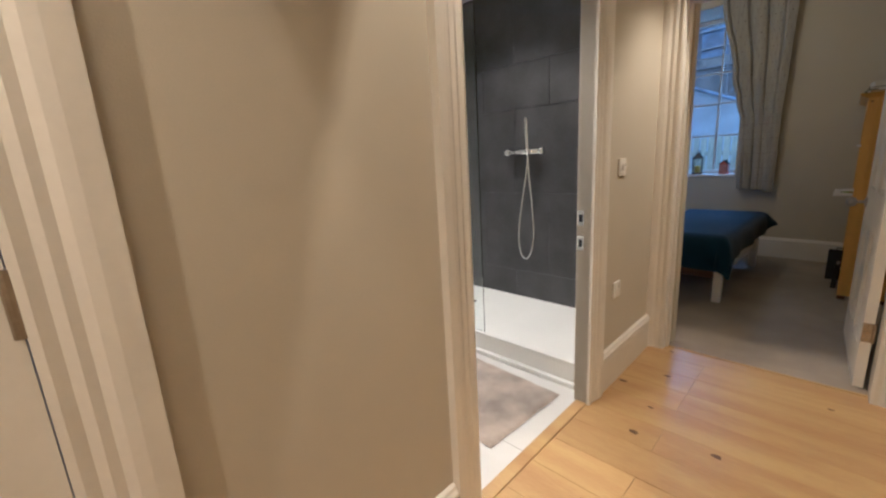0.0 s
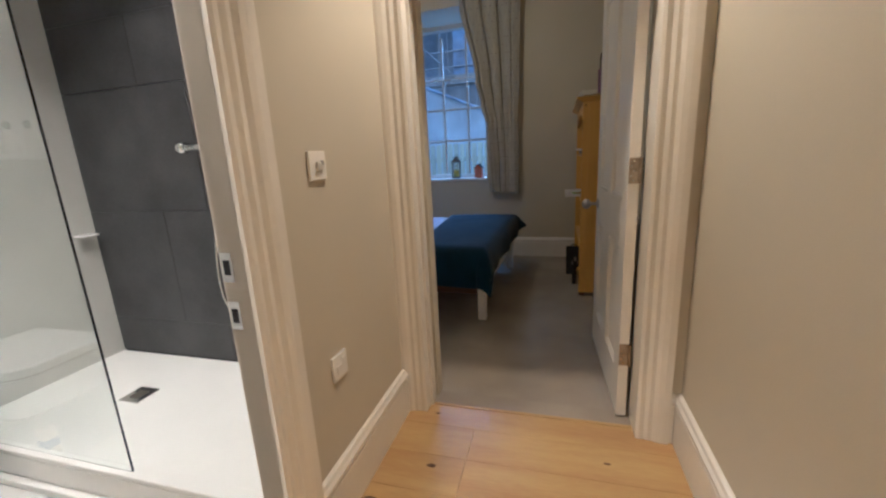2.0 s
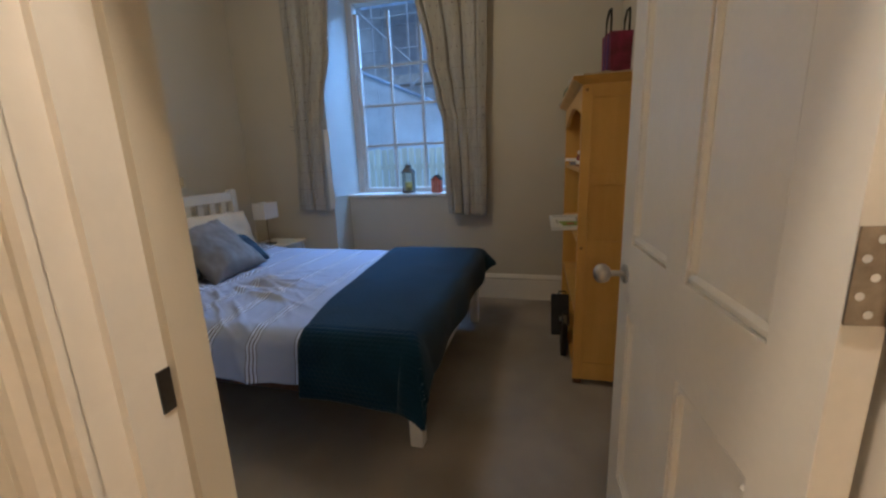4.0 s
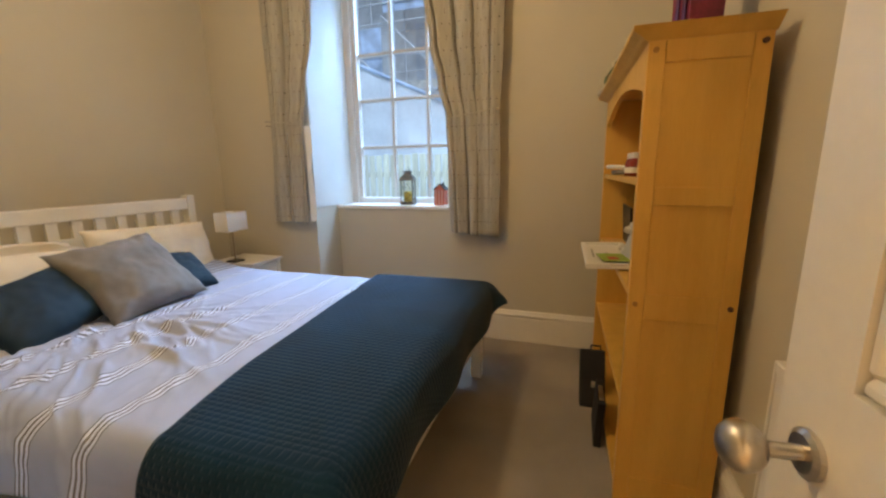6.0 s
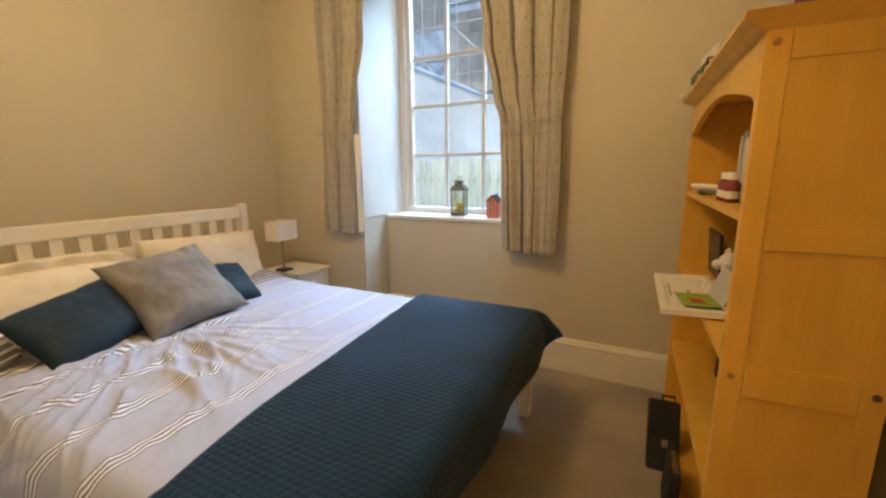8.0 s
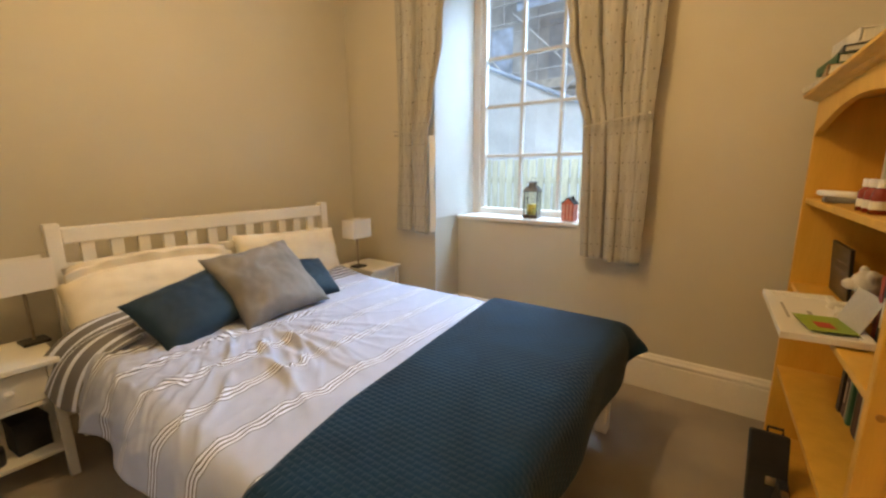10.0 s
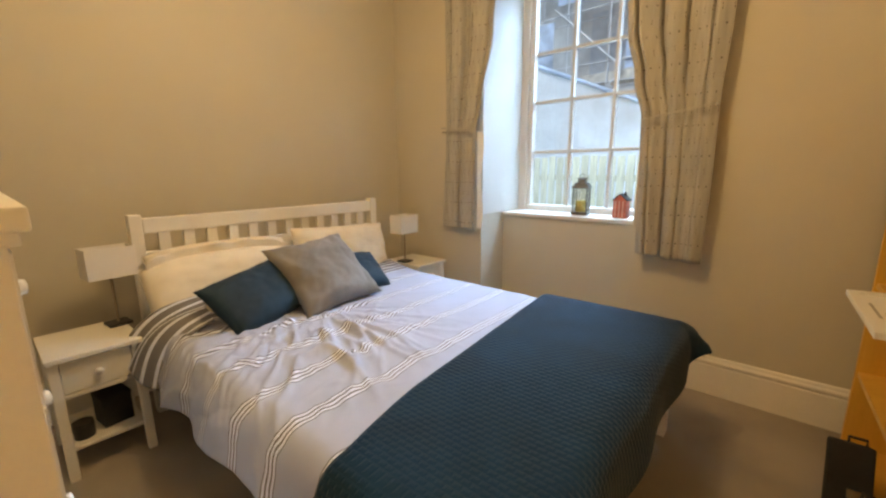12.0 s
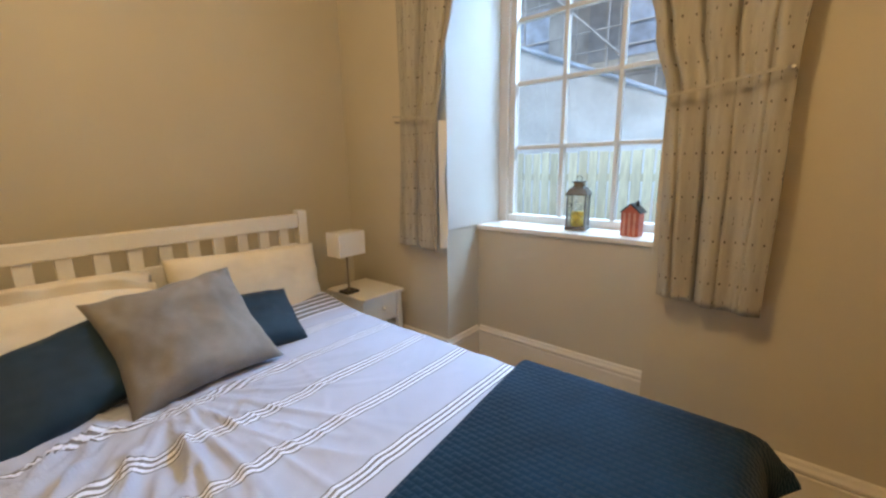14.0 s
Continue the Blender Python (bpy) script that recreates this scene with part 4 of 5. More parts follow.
tl = table_lamp(pose(-2.655, 5.335, 0.5385, 0, 0, 6))
copy_thing(tl, pose(-2.525, 7.135, 0.5385, 0, 0, 2))
b = thing("black_box", pose(-2.53, 5.245, 0.1325, 0, 0, 8), "small black box on the nightstand shelf", "box")
part("body", slab(-0.06, 0.06, -0.055, 0.055, 0, 0.12, 0.004), BLACK, b)
part("lid", slab(-0.062, 0.062, -0.057, 0.057, 0.12, 0.14, 0.004), BLACK, b)
b = thing("black_jar", pose(-2.47, 5.13, 0.1325), "round black jar on the nightstand shelf", "jar")
part("jar", tube(bmesh.new(), [(0, 0, 0), (0, 0, 0.055), (0, 0, 0.06)], [0.036, 0.038, 0.034], 20), BLACKGLOSS, b)
part("lid", tube(bmesh.new(), [(0, 0, 0.06), (0, 0, 0.07)], 0.037, 20), BLACKGLOSS, b)

# ---------------------------------------------------------------- chest of drawers by the south wall
ch = thing("chest_of_drawers", pose(-1.075, 4.998, 0), "tall white chest of drawers with round white knobs", "chest of drawers")
part("body", slab(-0.72, 0.0, -0.363, -0.0035, 0.07, 1.178, 0.002), WHITEWOOD, ch)
part("top", slab(-0.745, 0.025, -0.372, 0.022, 1.178, 1.212, 0.005), WHITEWOOD, ch)
part("moulding", slab(-0.735, 0.015, -0.367, 0.010, 1.158, 1.178, 0.004), WHITEWOOD, ch)
part("plinth", slab(-0.72, 0.0, -0.36, -0.03, 0.0, 0.07), WHITEWOOD, ch)
zz = [0.09, 0.40, 0.655, 0.91, 1.15]
for a, c in zip(zz, zz[1:]):
    d = part("drawer_front", slab(-0.70, -0.02, -0.006, 0.0, a + 0.004, c - 0.004, 0.001), WHITEWOOD, ch)
    for xx in (-0.36,):
        part("knob", tube(bmesh.new(), [(xx, -0.002, (a + c) / 2), (xx, 0.005, (a + c) / 2), (xx, 0.009, (a + c) / 2), (xx, 0.018, (a + c) / 2), (xx, 0.021, (a + c) / 2)],
                          [0.007, 0.007, 0.017, 0.015, 0.004], 16), CERAMIC, d, smooth=True)

# ---------------------------------------------------------------- radiator behind the door
rad = thing("radiator", pose(0.418, 5.45, 0.16), "white steel panel radiator on the wall behind the door", "radiator")
part("panel", slab(-0.095, -0.08, -0.36, 0.36, 0, 0.60, 0.005), GLOSS, rad)
part("rear_panel", slab(-0.035, -0.02, -0.36, 0.36, 0, 0.60, 0.005), GLOSS, rad)
part("end_cover", slab(-0.097, -0.02, 0.361, 0.372, 0, 0.625, 0.004), GLOSS, rad)
part("end_cover", slab(-0.097, -0.02, -0.372, -0.361, 0, 0.625, 0.004), GLOSS, rad)
part("top_edge", slab(-0.097, -0.082, -0.36, 0.36, 0.601, 0.625, 0.003), GLOSS, rad)
part("top_edge", slab(-0.034, -0.02, -0.36, 0.36, 0.601, 0.625, 0.003), GLOSS, rad)
for k in range(24):
    part("grille_bar", slab(-0.081, -0.035, -0.345 + k * 0.03, -0.339 + k * 0.03, 0.608, 0.618), GLOSS, rad)
for zz in (0.12, 0.48):
    part("bracket", slab(-0.02, 0.0, -0.2, -0.17, zz, zz + 0.06), STEEL, rad)
    part("bracket", slab(-0.02, 0.0, 0.17, 0.2, zz, zz + 0.06), STEEL, rad)

# ---------------------------------------------------------------- bookcase; x out from the front, y along it
BCM = pose(0.076, 6.197, 0, 0, 0, 1.6)
bc = thing("bookcase", BCM, "tall honey pine bookcase with arched top rail", "bookcase")
BW, BD, BH = 1.12, 0.302, 1.545
for yy in (0.0, BW - 0.026):
    part("side_panel", slab(0.0, BD, yy, yy + 0.026, 0.03, BH, 0.002), PINE, bc)
for x0, x1, z0, z1 in ((0.0, 0.045, 0.03, BH), (BD - 0.045, BD, 0.03, BH), (0.046, BD - 0.046, BH - 0.06, BH), (0.046, BD - 0.046, 1.08, 1.135),
                       (0.046, BD - 0.046, 0.715, 0.80), (0.046, BD - 0.046, 0.03, 0.13)):
    part("side_frame", slab(x0, x1, -0.0055, -0.0005, z0, z1, 0.002), PINE, bc)
for xx, zz in ((0.02, 1.52), (BD - 0.02, 1.52), (BD - 0.02, 0.77), (0.02, 0.765)):
    part("peg", tube(bmesh.new(), [(xx, -0.011, zz), (xx, -0.007, zz)], 0.008, 12), BROWNWOOD if xx > 0.1 else PEG, bc, "wooden peg")
part("back_panel", slab(BD - 0.012, BD, 0.027, BW - 0.027, 0.03, BH), PINE, bc)
arch = [(0.027, BH), (0.027, 1.41)] + [(0.06 + (BW - 0.12) * k / 16, 1.425 + 0.065 * math.sin(math.pi * k / 16)) for k in range(17)] + [(BW - 0.027, 1.41), (BW - 0.027, BH)]
part("arched_rail", prism(bmesh.new(), arch, "x", 0.0, 0.022), PINE, bc)
prof = [(0.0, BH), (-0.012, BH + 0.004), (-0.022, BH + 0.012), (-0.04, BH + 0.020), (-0.046, BH + 0.024), (-0.046, BH + 0.034), (BD + 0.005, BH + 0.034), (BD + 0.005, BH)]
cor = prism(bmesh.new(), prof, "y", -0.045, BW + 0.045)
for v in cor.verts:
    k = max(0.0, (BH + 0.034 - v.co.z) / 0.034) * 0.04
    v.co.y += k if v.co.y < 0 else -k
part("cornice", cor, PINE, bc)
for zz in (0.405, 0.795, 1.16):
    part("shelf", slab(0.006, BD - 0.013, 0.027, BW - 0.027, zz - 0.022, zz, 0.003), PINE, bc)
part("bottom_shelf", slab(0.006, BD - 0.013, 0.027, BW - 0.027, 0.045, 0.065, 0.002), PINE, bc)
part("plinth", slab(0.02, 0.04, 0.027, BW - 0.027, 0.0, 0.045), BROWNWOOD, bc)
for yy in (0.0, BW - 0.05):
    part("foot", slab(0.004, 0.05, yy + 0.001, yy + 0.049, 0.0, 0.03), BROWNWOOD, bc, "dark foot")
    part("foot", slab(BD - 0.05, BD - 0.004, yy + 0.001, yy + 0.049, 0.0, 0.03), BROWNWOOD, bc, "dark foot")

PAGES = mat("paper_pages", (0.74, 0.70, 0.60), 0.9, var=0.06, scale=3, stretch=(60, 1, 1))


def book(m, w, h, t, col, label, spine=None):
    """Book: cover board, page block and spine; t along y, h up, w along x into the shelf."""
    cm = mat("book_cover", col, 0.5, var=0.08, scale=20)
    b = thing("book", m, label, "book")
    part("cover", slab(0.003, w, 0, 0.003, 0, h, 0.0008, 1), cm, b)
    part("cover", slab(0.003, w, t - 0.003, t, 0, h, 0.0008, 1), cm, b)
    part("spine", slab(0, 0.003, 0, t, 0, h, 0.0008, 1), cm, b)
    part("pages", slab(0.004, w - 0.005, 0.0032, t - 0.0032, 0.004, h - 0.004), PAGES, b)
    if spine:
        part("spine_bar", slab(-0.0006, 0, t * 0.3, t * 0.7, h * 0.3, h * 0.75), mat("spine_print", spine, 0.5), b)
    return b


rng = random.Random(11)


def row(y0, y1, z, cols, hmin, hmax, depth=0.09, wmin=0.14, wmax=0.2):
    y = y0
    k = 0
    while y < y1:
        t = rng.uniform(0.014, 0.036)
        col, word = cols[k % len(cols)]
        sp = (0.7, 0.66, 0.55) if k % 3 == 0 else None
        book(BCM @ pose(depth + rng.uniform(-0.008, 0.008), y, z + 0.001), rng.uniform(wmin, wmax), rng.uniform(hmin, hmax), t, col, word, sp)
        y += t + 0.0015
        k += 1


GREYS = [((0.30, 0.29, 0.28), "grey hardback book standing on the shelf"), ((0.62, 0.58, 0.52), "pale paperback book standing on the shelf"),
         ((0.05, 0.05, 0.06), "black paperback book standing on the shelf"), ((0.45, 0.42, 0.38), "stone grey book standing on the shelf")]
DARK = [((0.03, 0.03, 0.04), "black hardback book standing on the shelf"), ((0.35, 0.06, 0.05), "red paperback book standing on the shelf"),
        ((0.55, 0.53, 0.5), "pale grey book standing on the shelf"), ((0.05, 0.08, 0.16), "navy book standing on the shelf")]
LOW = [((0.04, 0.04, 0.05), "black paperback book standing on the low shelf"), ((0.62, 0.60, 0.52), "cream book standing on the low shelf"),
       ((0.06, 0.25, 0.16), "green book standing on the low shelf"), ((0.45, 0.48, 0.40), "sage book standing on the low shelf"), ((0.10, 0.06, 0.08), "plum book standing on the low shelf")]
row(0.05, 0.62, 1.16, GREYS, 0.17, 0.235, 0.10)
row(0.05, 0.40, 0.795, DARK, 0.17, 0.23, 0.10)
row(0.10, 0.80, 0.405, LOW, 0.17, 0.23, 0.15, 0.11, 0.13)


def chalk_board(m):
    b = thing("framed_slate", m, "black slate board with faint bars of writing", "sign")
    part("board", slab(0, 0.012, 0, 0.26, 0, 0.20, 0.002), BLACKGLOSS, b)
    for k in range(5):
        part("text_bar", slab(-0.0006, 0, 0.02, 0.12 + 0.1 * ((k * 7) % 3) / 2, 0.165 - k * 0.034, 0.175 - k * 0.034), mat("chalk", (0.22, 0.21, 0.19), 0.8), b)


chalk_board(BCM @ pose(0.12, 0.80, 0.7965, 0, -4, 0))


def plush(m):
    """Small white soft toy as one plain mesh."""
    bm = bmesh.new()
    for x, y, z, rx, ry, rz in ((0, 0, 0.05, 0.045, 0.055, 0.05), (-0.015, 0.0, 0.125, 0.042, 0.045, 0.04), (-0.055, 0.0, 0.118, 0.022, 0.022, 0.018),
                                (-0.045, -0.05, 0.022, 0.045, 0.02, 0.02), (-0.045, 0.055, 0.022, 0.045, 0.02, 0.02), (-0.02, -0.04, 0.155, 0.012, 0.016, 0.018), (-0.02, 0.04, 0.155, 0.012, 0.016, 0.018)):
        r = bmesh.ops.create_icosphere(bm, subdivisions=3, radius=1)
        for v in r["verts"]:
            k = 1 + 0.08 * noise.noise(v.co * 6)
            v.co = (x + v.co.x * rx * k, y + v.co.y * ry * k, z + v.co.z * rz * k)
    return single("soft_toy", bm, PLUSH, m, "small white plush toy sitting on the shelf", "soft toy", smooth=True)


plush(BCM @ pose(0.135, 0.62, 0.7965))


def paper_tray():
    t = thing("picture_frame", BCM @ pose(-0.115, 0.31, 0.7965, 0, -2, 0), "white framed card lying on the shelf, jutting over its edge", "picture frame")
    part("back_board", slab(0, 0.20, 0, 0.50, 0, 0.006), PLASTIC, t)
    for x0, x1, y0, y1 in ((0, 0.022, 0, 0.50), (0.178, 0.20, 0, 0.50), (0.022, 0.178, 0, 0.022), (0.022, 0.178, 0.478, 0.50)):
        part("frame_bar", slab(x0, x1, y0, y1, 0.006, 0.020, 0.002), PLASTIC, t)
    part("printed_bar", slab(0.10, 0.112, 0.10, 0.30, 0.006, 0.0066), mat("grey_print", (0.42, 0.40, 0.37), 0.7), t)
    part("printed_bar", slab(0.04, 0.048, 0.20, 0.38, 0.006, 0.0066), mat("grey_print", (0.42, 0.40, 0.37), 0.7), t)


paper_tray()
c = thing("greeting_card", BCM @ pose(-0.045, 0.36, 0.819, 0, 0, 8), "lime green and red folded card lying on the frame", "card")
part("front", slab(0, 0.11, 0, 0.15, 0, 0.002), mat("lime_card", (0.30, 0.42, 0.05), 0.5), c)
part("red_patch", slab(0.03, 0.07, 0.03, 0.08, 0.0022, 0.003), mat("red_patch", (0.5, 0.04, 0.04), 0.5), c)
bk = part("back", slab(0, 0.11, 0, 0.15, 0, 0.002), mat("grey_card", (0.5, 0.5, 0.5), 0.5), c)
bk.matrix_local = pose(0.11, 0, 0.003, 0, -70, 0)
hb = thing("headset", BCM @ pose(0.06, 0.72, 1.161), "pale grey ring-shaped headset on the upper shelf", "headset")
part("band", tube(bmesh.new(), [(0.075 * math.cos(a * 0.25), 0.095 * math.sin(a * 0.25), 0.02 + 0.018 * math.sin(a * 0.12)) for a in range(22)], 0.009, 10), PLASTIC, hb, smooth=True)
part("ear_pad", slab(-0.05, 0.04, 0.07, 0.11, 0.0, 0.022, 0.008), mat("grey_pad", (0.35, 0.36, 0.38), 0.6), hb)
for k, yy in enumerate((0.36, 0.42, 0.48)):
    j = thing("small_bottle", BCM @ pose(0.045, yy, 1.161), "small red-brown bottle with cream label and cap", "bottle", "shelf bottles")
    part("bottle", tube(bmesh.new(), [(0, 0, 0), (0, 0, 0.055), (0, 0, 0.068)], [0.02, 0.02, 0.011], 16), mat("red_glass", (0.25, 0.035, 0.025), 0.15), j, smooth=True)
    part("label_band", tube(bmesh.new(), [(0, 0, 0.012), (0, 0, 0.034)], 0.0206, 16), PAGES, j)
    part("cap", tube(bmesh.new(), [(0, 0, 0.068), (0, 0, 0.09)], 0.013, 12), PLASTIC, j)

TZ = BH + 0.0345
# things on top of the bookcase
pl = sheet(lambda u, v: (0.0 + 0.27 * u, 0.03 + 0.42 * v, 0.022 + 0.008 * noise.noise((u * 4, v * 5, 4)) - (0.02 if min(u, v, 1 - u, 1 - v) < 0.02 else 0)), 30, 40)
bl = single("folded_blanket", pl, TANCLOTH, BCM @ pose(0, 0, TZ), "folded tan cloth lying on top of the bookcase", "blanket", smooth=True)
so = bl.modifiers.new("thickness", "SOLIDIFY")
so.thickness, so.offset = 0.018, -1
def flat_book(y, z, t, col, word, dx=0.0, rz=0.0, w=0.2, h=0.26):
    cm = mat("book_cover", col, 0.5, var=0.08, scale=20)
    b = thing("book", BCM @ pose(dx, y, TZ + z, 0, 0, rz), word, "book")
    part("cover", slab(0, w, 0, h, 0, 0.003), cm, b)
    part("pages", slab(0.004, w - 0.004, 0.004, h - 0.003, 0.0031, t - 0.0031), PAGES, b)
    part("cover", slab(0, w, 0, h, t - 0.003, t), cm, b)
    part("spine", slab(-0.003, 0, 0, h, 0, t), cm, b)
flat_book(0.86, 0.0005, 0.02, (0.62, 0.58, 0.5), "pale paperback lying on the bookcase top", -0.035, 4)
flat_book(0.84, 0.021, 0.035, (0.40, 0.24, 0.12), "tan hardback lying in a stack on the bookcase", -0.03, -5)
flat_book(0.83, 0.0565, 0.03, (0.02, 0.10, 0.05), "dark green hardback lying in a stack on the bookcase", -0.01, 3)
flat_book(0.82, 0.087, 0.022, (0.05, 0.05, 0.055), "black hardback on top of the stack", 0.0, -2)
flat_book(0.80, 0.1095, 0.045, (0.72, 0.68, 0.60), "thick cream book on top of the stack", 0.03, 6, 0.19, 0.24)
pp = thing("paper_stack", BCM @ pose(0.0, 0.54, TZ), "loose white papers on the bookcase top", "papers")
for k in range(4):
    part("paper", slab(-0.02 + 0.006 * k, 0.19 + 0.006 * k, 0.005 * k, 0.26 + 0.004 * k, 0.0005 + 0.006 * k, 0.005 + 0.006 * k), PLASTIC, pp)
wb = thing("white_cube_box", BCM @ pose(0.05, 0.50, TZ), "small white box with a dark dot on the bookcase", "box")
part("body", slab(0, 0.06, 0, 0.05, 0, 0.065, 0.005), PLASTIC, wb)
part("dot", tube(bmesh.new(), [(-0.001, 0.025, 0.04), (0.0005, 0.025, 0.04)], 0.006, 12), BLACKGLOSS, wb)
gb = thing("gift_bag", BCM @ pose(0.15, 0.22, TZ + 0.04, 0, 0, 10), "crimson and purple gift bag with dark ribbon handles", "gift bag")
CRIMSON, PURPLE = mat("crimson_paper", (0.20, 0.012, 0.05), 0.4, var=0.25, scale=14), mat("purple_paper", (0.09, 0.03, 0.16), 0.4, var=0.2, scale=14)
bm = bmesh.new()
prism(bm, [(0, 0), (0.10, 0), (0.105, 0.20), (-0.005, 0.20)], "y", 0, 0.13)
part("bag", bm, CRIMSON, gb)
for yy in (0.02, 0.07):
    part("side_strip", slab(-0.0075, -0.0055, yy, yy + 0.025, 0.01, 0.19), PURPLE, gb)
for xx in (0.005, 0.095):
    part("ribbon_handle", tube(bmesh.new(), [(xx, 0.03, 0.19), (xx, 0.032, 0.27), (xx + 0.004, 0.05, 0.315), (xx + 0.004, 0.08, 0.315), (xx, 0.098, 0.27), (xx, 0.10, 0.19)], 0.006, 8), BLACK, gb, smooth=True)

# black case and folders standing in front of the lowest shelf
bg = thing("black_case", pose(0.004, 6.80, 0.0, -24, 0, 3), "black case leaning on the floor against the bookcase", "case")
part("body", slab(-0.035, 0.088, 0, 0.06, 0.0, 0.29, 0.010), BLACK, bg)
part("handle", tube(bmesh.new(), [(0.02, 0.03, 0.285), (0.02, 0.03, 0.31), (0.068, 0.03, 0.31), (0.068, 0.03, 0.285)], 0.006, 8), BLACK, bg, smooth=True)
part("label_plate", slab(0.02, 0.07, -0.002, 0.0, 0.10, 0.13), STEEL, bg)
fd = thing("ring_binder", pose(0.022, 6.50, 0, 0, 3, 0), "black ring binder standing on the floor by the bookcase", "binder")
part("cover", slab(0, 0.032, 0.0, 0.22, 0.0, 0.21, 0.004), BLACK, fd)
part("clip", slab(0.006, 0.026, 0.03, 0.15, 0.21, 0.216, 0.002), STEEL, fd, "steel clip")

# ---------------------------------------------------------------- curtains


def lerp(z, table):
    for (z0, a), (z1, c) in zip(table, table[1:]):
        if z <= z1:
            k = max(0, (z - z0) / (z1 - z0))
            k = k * k * (3 - 2 * k)
            return a + (c - a) * k
    return table[-1][1]


def curtain(name, left, right, depth, tie, folds, seed, tie_a, tie_b, outer):
    zb, zt = left[0][0], 2.86

    def at(u, v):
        z = zb + (zt - zb) * v
        a, c = lerp(z, left), lerp(z, right)
        amp = 0.036 * (0.35 + 0.65 * min(1, abs(z - tie) / 0.35)) * (1.0 if z > tie else 0.75)
        ph = folds * u * 2 * math.pi + seed + 0.4 * math.sin(3 * v)
        f = 0.45 * math.sin(ph)
        for k, (uc, wd) in enumerate(((0.14, 0.018), (0.38, 0.024), (0.62, 0.012), (0.84, 0.018))):
            f += (1.6 - 0.3 * k) * (1.0 if z > tie else 0.45 + 0.5 * (k == 1)) * math.exp(-(((u - uc - 0.03 * math.sin(2.5 * v + seed + k)) / wd) ** 2))
        f += 0.35 * math.sin(u * 44 + seed) * math.exp(-(((z - tie) / 0.09) ** 2))
        s = u + 0.012 * math.sin(ph)
        return a + (c - a) * s, depth + amp * f + 0.006 * noise.noise((u * 5, v * 6, seed)), z + (0.012 * math.sin(u * 3 + seed) if v == 0 else 0)

    cu = thing(name, ID, "grey-beige linen curtain with woven dots, tied back", "curtain", "window curtains")
    d = part("drape", sheet(at, 150, 110, lambda u, v: (0.75 * u, zb + (zt - zb) * v)), LINEN, cu)
    so = d.modifiers.new("thickness", "SOLIDIFY")
    so.thickness, so.offset = 0.004, 0
    d.data.polygons.foreach_set("use_smooth", [True] * len(d.data.polygons))
    tb = prism(bmesh.new(), [(tie_a[0], tie_a[1] - 0.005), (tie_b[0], tie_b[1] - 0.005), (tie_b[0], tie_b[1] + 0.005), (tie_a[0], tie_a[1] + 0.005)], "y", depth - 0.046, depth - 0.040)
    part("tieback", tb, LINEN, cu)
    part("tieback_hook", tube(bmesh.new(), [(outer, depth - 0.03, tie_b[1]), (outer, BY1 - 0.001, tie_b[1])], 0.006, 10), CHROME, cu)
    part("curtain_track", slab(min(left[-1][1], outer) - 0.02, max(right[-1][1], outer) + 0.02, depth - 0.02, depth + 0.02, 2.86, 2.885, 0.003), PLASTIC, cu)
    return cu


lc = curtain("curtain", [(0.80, -2.395), (1.55, -2.355), (2.86, -2.37)], [(0.80, -2.055), (1.45, -2.055), (1.55, -2.05), (1.75, -2.0), (2.2, -1.905), (2.86, -1.84)], 7.445, 1.55, 2.6, 0.6, (-2.36, 1.575), (-2.05, 1.545), -2.36)
ls = sheet(lambda u, v: (-2.056 + 0.028 * u + 0.01 * math.sin(v * 9) * u, 7.455 + 0.03 * u, 0.815 + 0.72 * v), 6, 40)
part("lining", ls, LINING, lc, "cream curtain lining showing at the edge")
rc = curtain("curtain", [(0.765, -0.905), (1.1, -0.915), (1.52, -0.93), (1.75, -0.985), (2.0, -1.04), (2.86, -1.20)], [(0.765, -0.575), (1.2, -0.57), (1.55, -0.575), (2.0, -0.56), (2.86, -0.54)], 7.425, 1.54, 2.7, 2.2, (-0.918, 1.517), (-0.60, 1.566), -0.585)

